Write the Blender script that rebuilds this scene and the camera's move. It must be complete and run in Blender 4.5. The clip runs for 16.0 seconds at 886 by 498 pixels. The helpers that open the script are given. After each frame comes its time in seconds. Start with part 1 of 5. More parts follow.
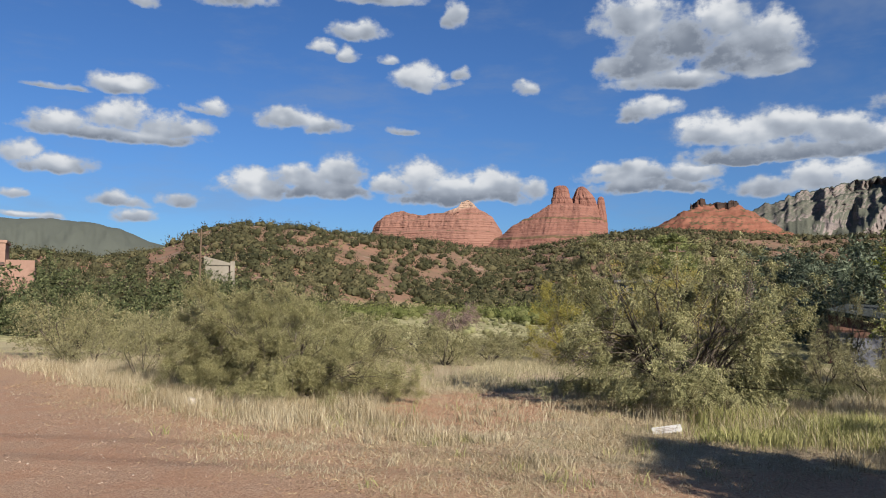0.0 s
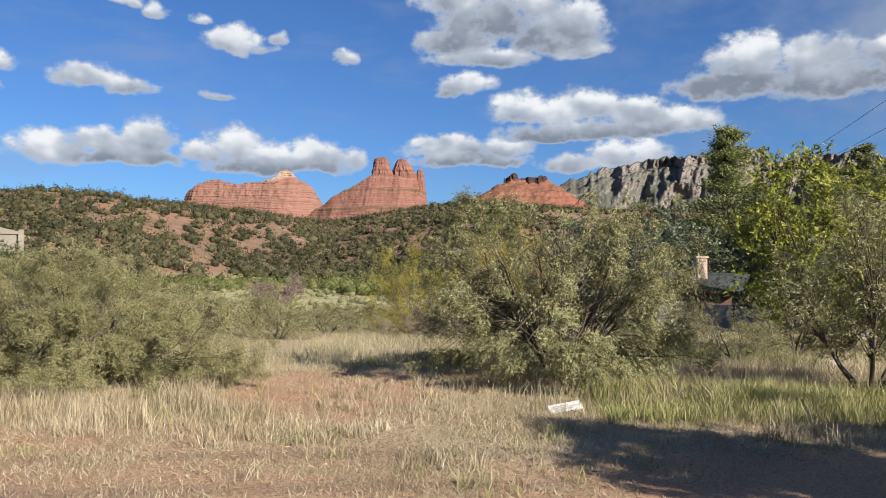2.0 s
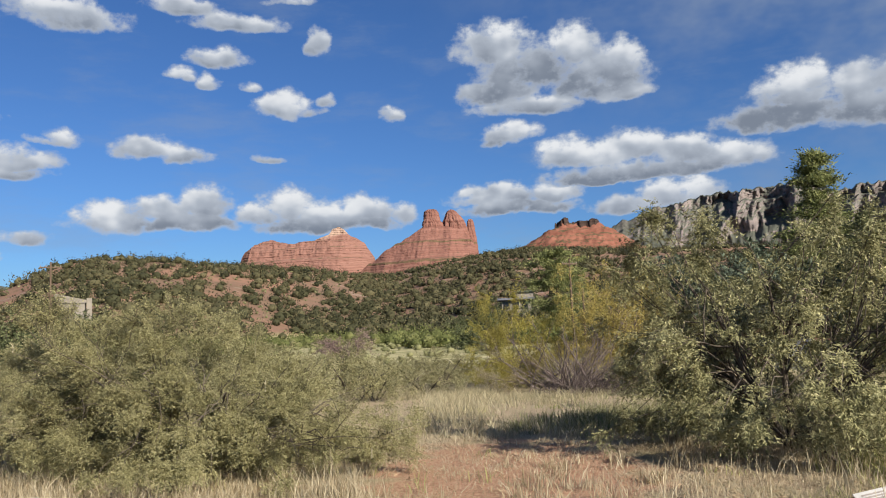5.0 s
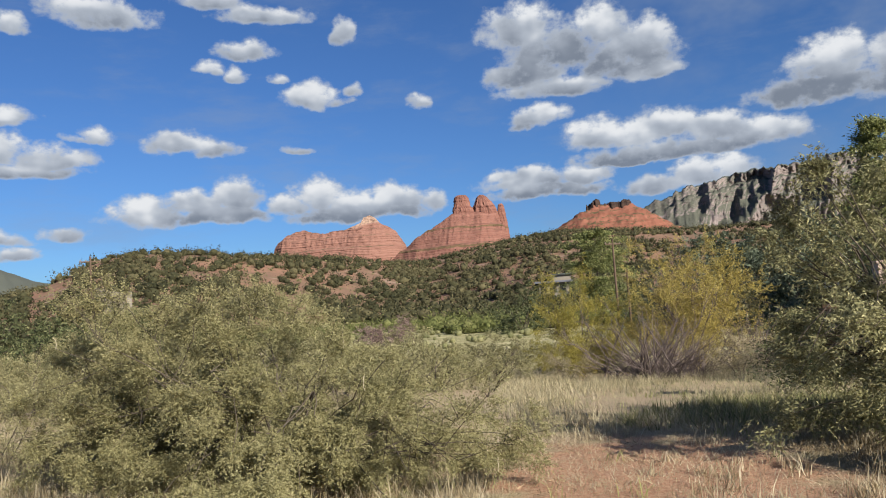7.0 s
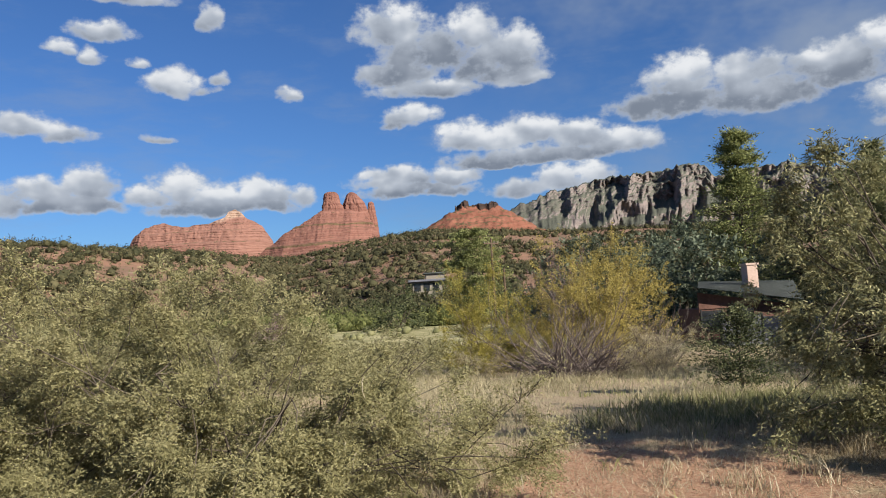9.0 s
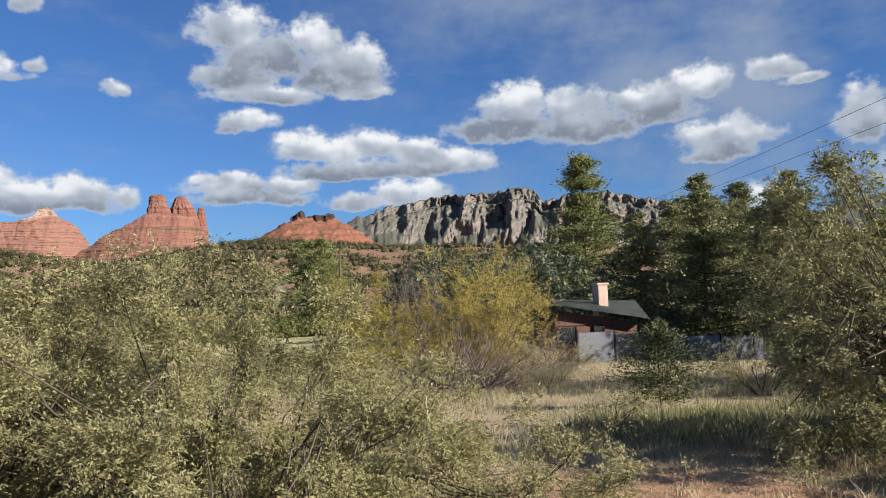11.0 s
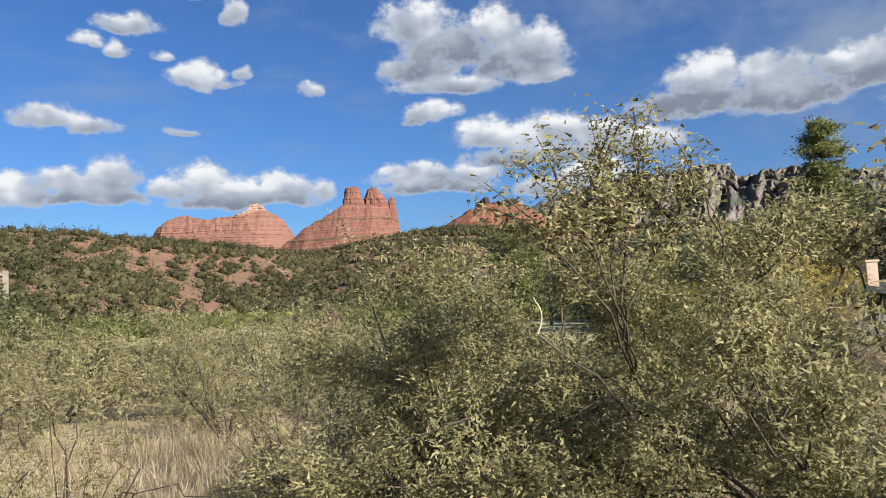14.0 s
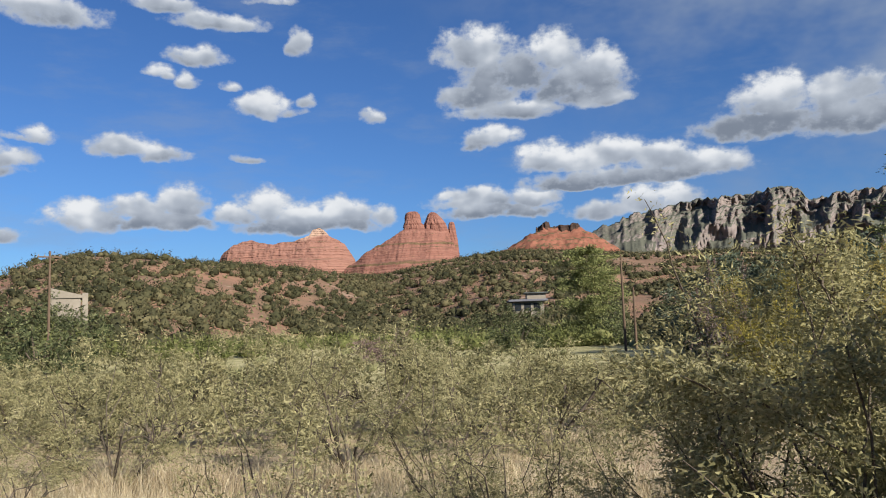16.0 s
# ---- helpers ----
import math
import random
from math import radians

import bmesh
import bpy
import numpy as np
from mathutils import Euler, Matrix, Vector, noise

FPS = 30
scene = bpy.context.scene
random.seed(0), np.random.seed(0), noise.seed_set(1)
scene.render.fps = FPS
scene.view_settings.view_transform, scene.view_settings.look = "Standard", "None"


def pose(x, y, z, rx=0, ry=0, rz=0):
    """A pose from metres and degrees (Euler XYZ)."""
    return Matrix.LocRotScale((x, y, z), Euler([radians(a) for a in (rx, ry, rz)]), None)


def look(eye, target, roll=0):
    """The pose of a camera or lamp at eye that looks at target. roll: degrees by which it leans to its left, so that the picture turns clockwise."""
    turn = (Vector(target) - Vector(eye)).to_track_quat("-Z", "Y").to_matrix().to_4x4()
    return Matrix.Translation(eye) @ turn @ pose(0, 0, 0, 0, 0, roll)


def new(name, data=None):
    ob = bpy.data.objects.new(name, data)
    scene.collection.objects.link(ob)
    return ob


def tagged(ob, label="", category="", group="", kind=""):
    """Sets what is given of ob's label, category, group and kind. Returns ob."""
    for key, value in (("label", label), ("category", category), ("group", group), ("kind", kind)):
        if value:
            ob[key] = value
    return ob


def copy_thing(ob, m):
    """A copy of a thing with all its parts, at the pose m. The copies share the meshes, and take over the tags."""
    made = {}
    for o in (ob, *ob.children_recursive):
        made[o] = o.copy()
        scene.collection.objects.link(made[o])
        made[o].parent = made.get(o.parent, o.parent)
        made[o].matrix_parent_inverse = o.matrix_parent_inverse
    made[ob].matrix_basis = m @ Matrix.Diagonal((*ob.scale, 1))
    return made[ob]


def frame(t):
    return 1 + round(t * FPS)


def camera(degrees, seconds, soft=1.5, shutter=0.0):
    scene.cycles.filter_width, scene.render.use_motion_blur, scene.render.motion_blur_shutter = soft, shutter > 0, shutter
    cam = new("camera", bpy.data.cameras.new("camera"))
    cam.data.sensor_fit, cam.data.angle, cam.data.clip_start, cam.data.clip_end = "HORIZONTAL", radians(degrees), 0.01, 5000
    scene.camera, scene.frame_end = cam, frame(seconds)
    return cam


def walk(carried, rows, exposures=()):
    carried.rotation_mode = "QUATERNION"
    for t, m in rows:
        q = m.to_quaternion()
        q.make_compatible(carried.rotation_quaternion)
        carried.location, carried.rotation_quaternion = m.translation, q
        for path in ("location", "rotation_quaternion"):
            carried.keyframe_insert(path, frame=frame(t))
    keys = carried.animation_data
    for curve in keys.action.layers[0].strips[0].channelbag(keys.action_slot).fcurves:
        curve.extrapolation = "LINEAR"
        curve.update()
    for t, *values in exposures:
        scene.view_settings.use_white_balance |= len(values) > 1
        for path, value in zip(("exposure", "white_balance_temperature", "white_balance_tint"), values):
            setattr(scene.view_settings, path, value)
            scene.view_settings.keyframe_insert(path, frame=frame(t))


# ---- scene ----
# camera and walk: seconds, place, yaw to the left, pitch up, lean to the left
PATH = [
    (0.0, -0.000, -0.000, 1.896, 13.98, 3.90, 0.62),
    (0.5, -0.288, 0.490, 1.857, 6.96, 2.91, 0.43),
    (1.0, -0.573, 0.960, 1.805, 2.28, 1.52, 0.31),
    (1.5, -0.765, 1.452, 1.773, 0.01, 1.12, -0.07),
    (2.0, -0.986, 1.929, 1.762, 0.40, 1.81, 0.12),
    (2.5, -1.243, 2.384, 1.759, 1.55, 3.01, -0.25),
    (3.0, -1.530, 2.822, 1.763, 4.11, 4.34, -0.64),
    (3.5, -1.839, 3.236, 1.744, 3.74, 4.48, -1.30),
    (4.0, -2.132, 3.642, 1.729, 4.28, 6.17, -2.08),
    (4.2, -2.250, 3.811, 1.728, 4.98, 6.33, -2.16),
    (6.3, -3.343, 5.587, 1.713, 2.85, 4.26, -3.60),
    (6.5, -3.448, 5.738, 1.708, 3.42, 4.44, -3.77),
    (7.0, -3.744, 6.082, 1.720, 6.69, 4.74, -4.01),
    (7.5, -4.104, 6.373, 1.718, 6.80, 4.15, -5.17),
    (8.0, -4.415, 6.651, 1.709, 4.79, 4.74, -5.31),
    (8.5, -4.667, 6.913, 1.727, 1.19, 5.00, -4.50),
    (9.0, -4.965, 7.184, 1.724, -3.20, 3.97, -3.54),
    (9.5, -5.294, 7.458, 1.711, -5.10, 3.79, -2.73),
    (10.0, -5.607, 7.759, 1.717, -8.80, 3.85, -1.85),
    (10.2, -5.748, 7.889, 1.719, -11.54, 4.25, -1.52),
    (12.3, -7.348, 9.345, 1.724, -17.01, 4.32, -2.23),
    (12.5, -7.506, 9.483, 1.724, -14.12, 4.48, -2.21),
    (13.0, -7.917, 9.817, 1.715, -8.35, 4.16, -2.02),
    (13.5, -8.271, 10.145, 1.726, -5.40, 3.64, -2.49),
    (14.0, -8.582, 10.465, 1.747, -1.77, 3.78, -2.46),
    (14.5, -8.894, 10.726, 1.726, -2.05, 4.22, -2.21),
    (15.0, -9.164, 10.968, 1.721, -0.49, 4.61, -2.23),
    (15.5, -9.415, 11.206, 1.735, 3.19, 4.67, -1.99),
    (16.0, -9.685, 11.423, 1.726, 2.67, 5.82, -2.05),
]


def aimed(x, y, z, yaw, pitch, lean):
    turn = Matrix.Rotation(radians(yaw), 4, "Z") @ Matrix.Rotation(radians(90 + pitch), 4, "X") @ Matrix.Rotation(radians(lean), 4, "Z")
    return Matrix.Translation((x, y, z)) @ turn


cam = camera(60.64, 16.0, soft=1.0)
walk(cam, [(row[0], aimed(*row[1:])) for row in PATH], exposures=[(0.0, 0.87), (0.5, 0.95), (1.5, 1.15), (2.5, 1.07), (4.0, 0.97), (6.5, 0.97), (9.0, 0.99), (10.0, 1.05), (12.5, 1.15), (14.0, 1.14), (15.0, 1.04), (16.0, 1.01)])

# ---- world, sun ----
SUN = Vector((0.69, -0.72, 0.51)).normalized()
SKY_STRENGTH = 0.0375


# cumulus puffs: bearing and height in degrees, half width, half height, and how sunlit (+) or shaded (-) each one is
CLOUDS_WEST = [
    (-41.0, 11.4, 2.1, 0.9, 0.1), (-37.4, 12.4, 2.2, 1.1, 0.3), (-34.3, 12.0, 2.7, 0.9, 0.1), (-37.9, 11.1, 5.8, 0.6, -0.35), (-43.3, 9.4, 1.8, 0.8, 0.2), (-41.5, 8.8, 2.4, 0.7, -0.1),
    (-41.5, 13.9, 2.1, 0.3, 0), (-37.4, 14.5, 2.3, 0.7, 0.1), (-31.1, 13.7, 1.4, 0.7, 0.1), (-32.5, 13.5, 1.0, 0.3, 0), (-37.5, 6.6, 2.3, 0.6, 0.1), (-33.4, 6.9, 1.9, 0.5, 0.1),
    (-36.2, 5.6, 1.9, 0.6, -0.1), (-42.8, 5.4, 2.3, 0.3, 0.2), (-43.6, 6.8, 1.0, 0.4, 0.1), (-30.9, 21.5, 3.6, 1.1, 0), (-36.2, 20.5, 1.1, 0.8, 0),
]
CLOUDS_MIDDLE = [
    (-25.8, 13.1, 2.1, 0.9, 0.2), (-23.5, 12.6, 2.4, 0.6, -0.1), (-20.9, 19.6, 2.0, 0.8, 0.1), (-23.2, 18.4, 1.3, 0.5, 0.1), (-21.3, 18.0, 0.9, 0.6, 0.1), (-16.0, 16.4, 2.1, 1.0, 0.2),
    (-12.8, 16.8, 0.9, 0.6, 0), (-14.1, 16.1, 1.6, 0.4, -0.3), (-18.5, 17.8, 1.0, 0.4, 0.1), (-7.6, 15.7, 1.0, 0.6, 0.1), (-17.2, 12.6, 1.3, 0.4, 0.1), (-27.9, 8.2, 3.0, 1.1, 0.2),
    (-24.9, 8.9, 2.0, 0.9, 0.1), (-21.7, 9.3, 2.0, 1.2, 0.1), (-23.2, 8.0, 3.6, 0.8, -0.35), (-23.0, 22.8, 2.6, 0.7, 0.1), (-19.4, 22.0, 3.4, 0.7, 0.1), (-13.2, 20.9, 0.8, 1.1, -0.1),
    (-15.3, 23.7, 1.9, 0.4, 0.1),
]
CLOUDS_BUTTE = [
    (-15.9, 9.2, 2.1, 1.2, 0.3), (-17.9, 8.6, 2.1, 0.8, 0.2), (-13.1, 8.6, 2.2, 0.9, 0.2), (-10.3, 8.7, 2.4, 1.1, 0.2), (-7.1, 8.4, 1.3, 0.9, 0.2), (-12.9, 7.8, 5.4, 0.8, -0.5),
    (0.2, 9.3, 3.6, 0.9, 0.1), (3.9, 9.3, 2.6, 0.8, 0.1), (1.8, 8.4, 4.7, 0.6, -0.4), (-1.7, 9.7, 1.7, 0.5, 0.2), (5.7, 12.0, 2.6, 1.2, 0.3), (8.2, 11.8, 2.8, 1.1, 0.2), (10.3, 12.2, 2.9, 1.2, 0.3),
    (13.9, 11.6, 2.4, 1.1, 0.3), (17.3, 10.8, 3.1, 1.0, 0.2), (11.4, 10.4, 7.8, 0.8, -0.5), (8.2, 10.1, 3.8, 0.4, -0.7), (13.2, 8.5, 3.2, 1.1, 0.3), (9.1, 8.1, 2.5, 0.8, 0),
]
CLOUDS_EAST = [
    (0.4, 20.1, 3.1, 1.7, 0.15), (6.4, 19.6, 2.2, 1.5, 0.15), (9.9, 18.4, 2.0, 1.4, 0), (2.9, 18.3, 4.1, 1.7, -0.5), (8.0, 17.2, 4.0, 1.5, -0.6), (0.7, 16.9, 3.0, 1.1, -0.4),
    (9.9, 16.3, 2.1, 0.8, 0.35), (2.9, 15.8, 3.8, 0.8, -0.1), (1.3, 13.8, 2.5, 0.8, 0.1), (-0.2, 13.4, 1.3, 0.5, -0.2), (35.3, 15.0, 2.4, 1.2, 0.2), (31.6, 14.2, 3.1, 1.3, -0.15),
    (26.1, 14.4, 2.3, 1.3, 0.05), (21.8, 14.6, 2.8, 1.6, 0.1), (20.9, 13.0, 4.4, 1.0, -0.75), (27.0, 12.8, 4.4, 1.2, -0.6), (32.3, 13.3, 2.7, 0.9, -0.6), (36.6, 11.2, 3.4, 1.2, 0),
    (36.4, 10.2, 2.7, 0.8, -0.5), (40.4, 15.4, 1.8, 0.9, 0.1), (41.7, 14.5, 1.6, 0.5, 0), (45.3, 11.3, 1.6, 2.0, -0.3), (39.1, 6.9, 1.9, 0.9, 0.1),
]
# banks out of view, which light the place like the rest
CLOUDS_AROUND = [(52.0, 8.0, 6.0, 1.6, 0.0), (60.0, 14.0, 6.0, 2.0, 0.0), (70.0, 22.0, 8.0, 2.5, 0.0), (-58.0, 8.5, 7.0, 1.6, 0.0), (-70.0, 14.0, 9.0, 2.2, 0.0), (-60.0, 24.0, 8.0, 2.5, 0.0)]

world = bpy.data.worlds.new("sky")
scene.world = world
world.use_nodes = True
wn, wl = world.node_tree.nodes, world.node_tree.links
wn.clear()


def wmath(op, *args, clamp=False):
    v = wn.new("ShaderNodeMath")
    v.operation, v.use_clamp = op, clamp
    for i, p in enumerate(args):
        if isinstance(p, (int, float)):
            v.inputs[i].default_value = p
        else:
            wl.new(p, v.inputs[i])
    return v.outputs[0]


def wrange(value, a, b, c=0.0, d=1.0, smooth=True):
    v = wn.new("ShaderNodeMapRange")
    v.interpolation_type = "SMOOTHSTEP" if smooth else "LINEAR"
    wl.new(value, v.inputs["Value"])
    for name, x in (("From Min", a), ("From Max", b), ("To Min", c), ("To Max", d)):
        v.inputs[name].default_value = x
    return v.outputs["Result"]


def wmix(fac, a, b):
    v = wn.new("ShaderNodeMix")
    v.data_type = "RGBA"
    wl.new(fac, v.inputs[0])
    for i, p in ((6, a), (7, b)):
        if isinstance(p, tuple):
            v.inputs[i].default_value = (*p, 1)
        else:
            wl.new(p, v.inputs[i])
    return v.outputs[2]


coords = wn.new("ShaderNodeTexCoord")
part_xyz = wn.new("ShaderNodeSeparateXYZ")
wl.new(coords.outputs["Generated"], part_xyz.inputs[0])
bearing = wmath("MULTIPLY", wmath("ARCTAN2", part_xyz.outputs[0], part_xyz.outputs[1]), 57.2958)
height = wmath("MULTIPLY", wmath("ARCSINE", part_xyz.outputs[2]), 57.2958)


def wnoise(scale, detail, rough, sx=1.0, sy=1.0, right=0.0, above=0.0):
    c = wn.new("ShaderNodeCombineXYZ")
    wl.new(wmath("MULTIPLY", wmath("ADD", bearing, right), sx), c.inputs[0])
    wl.new(wmath("MULTIPLY", wmath("ADD", height, above), sy), c.inputs[1])
    t = wn.new("ShaderNodeTexNoise")
    t.inputs["Scale"].default_value, t.inputs["Detail"].default_value, t.inputs["Roughness"].default_value = scale, detail, rough
    wl.new(c.outputs[0], t.inputs["Vector"])
    return t.outputs


billow = wnoise(0.30, 4.0, 0.5, 1.0, 1.4)
lumps = wnoise(0.62, 5.0, 0.5, 1.0, 1.25)
warp = wn.new("ShaderNodeSeparateXYZ")
wl.new(billow["Color"], warp.inputs[0])
place = wn.new("ShaderNodeCombineXYZ")
wl.new(wmath("ADD", bearing, wmath("MULTIPLY", wmath("SUBTRACT", warp.outputs[0], 0.5), 2.2)), place.inputs[0])
wl.new(wmath("ADD", height, wmath("MULTIPLY", wmath("SUBTRACT", warp.outputs[1], 0.5), 1.3)), place.inputs[1])

place_xy = wn.new("ShaderNodeSeparateXYZ")
wl.new(place.outputs[0], place_xy.inputs[0])
fill, weight, tone = -9.0, 0.0, 0.0
for u, v, a, b, sunlit in CLOUDS_WEST + CLOUDS_MIDDLE + CLOUDS_BUTTE + CLOUDS_EAST + CLOUDS_AROUND:
    # a domed puff over a flat base: adds its fill and its shade to those of the puffs before it
    px = wmath("MULTIPLY_ADD", place_xy.outputs[0], 0.83 / a, -u * 0.83 / a)
    py = wmath("MULTIPLY_ADD", place_xy.outputs[1], 0.68 / b, -v * 0.68 / b)
    low = wmath("MULTIPLY_ADD", wmath("MINIMUM", py, 0.0), 0.75, py)
    r = wmath("MULTIPLY_ADD", px, px, wmath("MULTIPLY", low, low))
    q = wmath("MINIMUM", wmath("SUBTRACT", 0.80 if a * b < 1.5 else 1.0, r), 0.85)
    w = wmath("MAXIMUM", q, 0.0)
    w = wmath("MULTIPLY", w, w)
    fill, weight = wmath("MAXIMUM", q, fill), wmath("ADD", w, weight)
    tone = wmath("MULTIPLY_ADD", w, wmath("ADD", py, sunlit), tone)

wisps = wnoise(1.9, 6.0, 0.58, 1.0, 1.3)
edge = wmath("ADD", fill, wmath("MULTIPLY", wmath("SUBTRACT", lumps["Fac"], 0.5), 1.7))
edge = wmath("ADD", edge, wmath("MULTIPLY", wmath("SUBTRACT", wisps["Fac"], 0.5), 0.7))
cover = wrange(edge, -0.05, 0.70)
lift = wmath("MULTIPLY", wmath("DIVIDE", tone, wmath("ADD", weight, 0.02)), 1.15)
soft, sunward = wnoise(0.34, 2.5, 0.45, 1.0, 1.25), wnoise(0.34, 2.5, 0.45, 1.0, 1.25, 0.6, 0.9)
lift = wmath("ADD", lift, wmath("MULTIPLY", wmath("SUBTRACT", soft["Fac"], sunward["Fac"]), 1.9))
lift = wmath("ADD", lift, wmath("MULTIPLY", wmath("SUBTRACT", lumps["Fac"], 0.5), 0.22))
lit = wrange(lift, -0.85, 0.70)
thick = wrange(edge, 0.25, 0.95)
shade = wmath("MULTIPLY", wmath("ADD", wmath("MULTIPLY", thick, 0.8), 0.2), wmath("SUBTRACT", 1.0, lit))
crest = wmath("MULTIPLY", wrange(lift, 0.10, 0.95), wrange(edge, 0.2, 0.8))
bright = wmix(crest, (6.7, 7.4, 8.5), (10.9, 11.2, 11.6))
cloud_colour = wmix(shade, bright, (2.75, 3.25, 4.15))

sky = wn.new("ShaderNodeTexSky")
sky.sky_type, sky.sun_disc = "NISHITA", False
sky.sun_elevation, sky.sun_rotation = math.asin(SUN.z), math.atan2(SUN.x, SUN.y)
sky.air_density, sky.dust_density, sky.ozone_density = 1.0, 0.3, 2.2
veil_noise = wnoise(0.10, 5.0, 0.6, 0.6, 1.0)
veil = wmath("MULTIPLY", wrange(veil_noise["Fac"], 0.36, 0.68), wrange(wmath("ADD", bearing, height), 12.0, 44.0))
veil = wmath("MULTIPLY", veil, 0.8)
tinted = wn.new("ShaderNodeMix")
tinted.data_type, tinted.blend_type = "RGBA", "MULTIPLY"
tinted.inputs[0].default_value, tinted.inputs[7].default_value = 1.0, (0.54, 0.87, 1.38, 1)
wl.new(sky.outputs[0], tinted.inputs[6])
cirrus_noise = wnoise(0.16, 6.0, 0.62, 0.45, 1.5)
cirrus = wmath("MULTIPLY", wrange(cirrus_noise["Fac"], 0.47, 0.72), 0.30)
veil = wmath("MAXIMUM", veil, cirrus)
colour = wmix(veil, tinted.outputs[2], (3.7, 4.6, 6.2))
colour = wmix(cover, colour, cloud_colour)
back = wn.new("ShaderNodeBackground")
back.inputs["Strength"].default_value = SKY_STRENGTH
wl.new(colour, back.inputs["Color"])
out = wn.new("ShaderNodeOutputWorld")
wl.new(back.outputs[0], out.inputs["Surface"])

sun_data = bpy.data.lights.new("sun", "SUN")
sun_data.energy, sun_data.angle, sun_data.color = 5.0, radians(0.55), (1.0, 0.925, 0.815)
sun = new("sun", sun_data)
sun.matrix_world = look(SUN * 50, (0, 0, 0))

# ---- materials ----
class Shade:
    """A small builder of node materials."""

    def __init__(self, name, rough=0.9, spec=0.2):
        self.mat = bpy.data.materials.new(name)
        self.mat.use_nodes = True
        self.n, self.k = self.mat.node_tree.nodes, self.mat.node_tree.links
        self.bsdf = self.n["Principled BSDF"]
        self.bsdf.inputs["Roughness"].default_value = rough
        self.bsdf.inputs["Specular IOR Level"].default_value = spec
        self.out = self.n["Material Output"]

    def put(self, socket, value):
        if isinstance(value, (int, float)):
            socket.default_value = value
        elif isinstance(value, tuple):
            socket.default_value = (*value, 1) if len(value) == 3 and socket.type == "RGBA" else value
        else:
            self.k.new(value, socket)

    def math(self, op, *args, clamp=False):
        v = self.n.new("ShaderNodeMath")
        v.operation, v.use_clamp = op, clamp
        for i, p in enumerate(args):
            self.put(v.inputs[i], p)
        return v.outputs[0]

    def position(self, scale=(1, 1, 1)):
        g, m = self.n.new("ShaderNodeNewGeometry"), self.n.new("ShaderNodeVectorMath")
        m.operation = "MULTIPLY"
        self.k.new(g.outputs["Position"], m.inputs[0])
        m.inputs[1].default_value = scale
        return m.outputs[0]

    def local(self, scale=(1, 1, 1)):
        g, m = self.n.new("ShaderNodeTexCoord"), self.n.new("ShaderNodeVectorMath")
        m.operation = "MULTIPLY"
        self.k.new(g.outputs["Object"], m.inputs[0])
        m.inputs[1].default_value = scale
        return m.outputs[0]

    def xyz(self, vector):
        s = self.n.new("ShaderNodeSeparateXYZ")
        self.k.new(vector, s.inputs[0])
        return s.outputs

    def noise(self, vector, scale, detail=4.0, rough=0.55, distort=0.0):
        t = self.n.new("ShaderNodeTexNoise")
        t.inputs["Scale"].default_value, t.inputs["Detail"].default_value = scale, detail
        t.inputs["Roughness"].default_value, t.inputs["Distortion"].default_value = rough, distort
        self.k.new(vector, t.inputs["Vector"])
        return t.outputs["Fac"]

    def range(self, value, a, b, c=0.0, d=1.0, smooth=True):
        v = self.n.new("ShaderNodeMapRange")
        v.interpolation_type = "SMOOTHSTEP" if smooth else "LINEAR"
        self.put(v.inputs["Value"], value)
        for name, x in (("From Min", a), ("From Max", b), ("To Min", c), ("To Max", d)):
            v.inputs[name].default_value = x
        return v.outputs["Result"]

    def mix(self, fac, a, b, mode="MIX"):
        v = self.n.new("ShaderNodeMix")
        v.data_type, v.blend_type = "RGBA", mode
        self.put(v.inputs[0], fac), self.put(v.inputs[6], a), self.put(v.inputs[7], b)
        return v.outputs[2]

    def bump(self, value, strength=0.4, distance=0.02):
        v = self.n.new("ShaderNodeBump")
        v.inputs["Strength"].default_value, v.inputs["Distance"].default_value = strength, distance
        self.k.new(value, v.inputs["Height"])
        self.k.new(v.outputs[0], self.bsdf.inputs["Normal"])

    def island(self):
        return self.n.new("ShaderNodeNewGeometry").outputs["Random Per Island"]

    def normal_z(self):
        g = self.n.new("ShaderNodeNewGeometry")
        return self.xyz(g.outputs["True Normal"])[2]

    def colour(self, value):
        self.put(self.bsdf.inputs["Base Color"], value)
        return self


def leaf_material(name, dark, mid, light, clear=0.35, patch=2.6):
    """Leaves that differ one by one and clump by clump, and let some light through."""
    s = Shade(name, 0.75, 0.12)
    r = s.island()
    c = s.mix(s.range(r, 0.0, 0.6), dark, mid)
    c = s.mix(s.range(r, 0.6, 1.0), c, light)
    tint = s.noise(s.position(), patch, 3.0)
    c = s.mix(s.range(tint, 0.44, 0.70, 0.0, 0.5), c, light)
    deep = s.noise(s.position(), patch * 0.45, 2.0)
    c = s.mix(s.range(deep, 0.36, 0.58, 0.32, 0.0), c, dark)
    s.colour(c)
    t = s.n.new("ShaderNodeBsdfTranslucent")
    s.k.new(c, t.inputs["Color"])
    m = s.n.new("ShaderNodeMixShader")
    m.inputs[0].default_value = clear
    s.k.new(s.bsdf.outputs[0], m.inputs[1]), s.k.new(t.outputs[0], m.inputs[2])
    s.k.new(m.outputs[0], s.out.inputs["Surface"])
    return s.mat


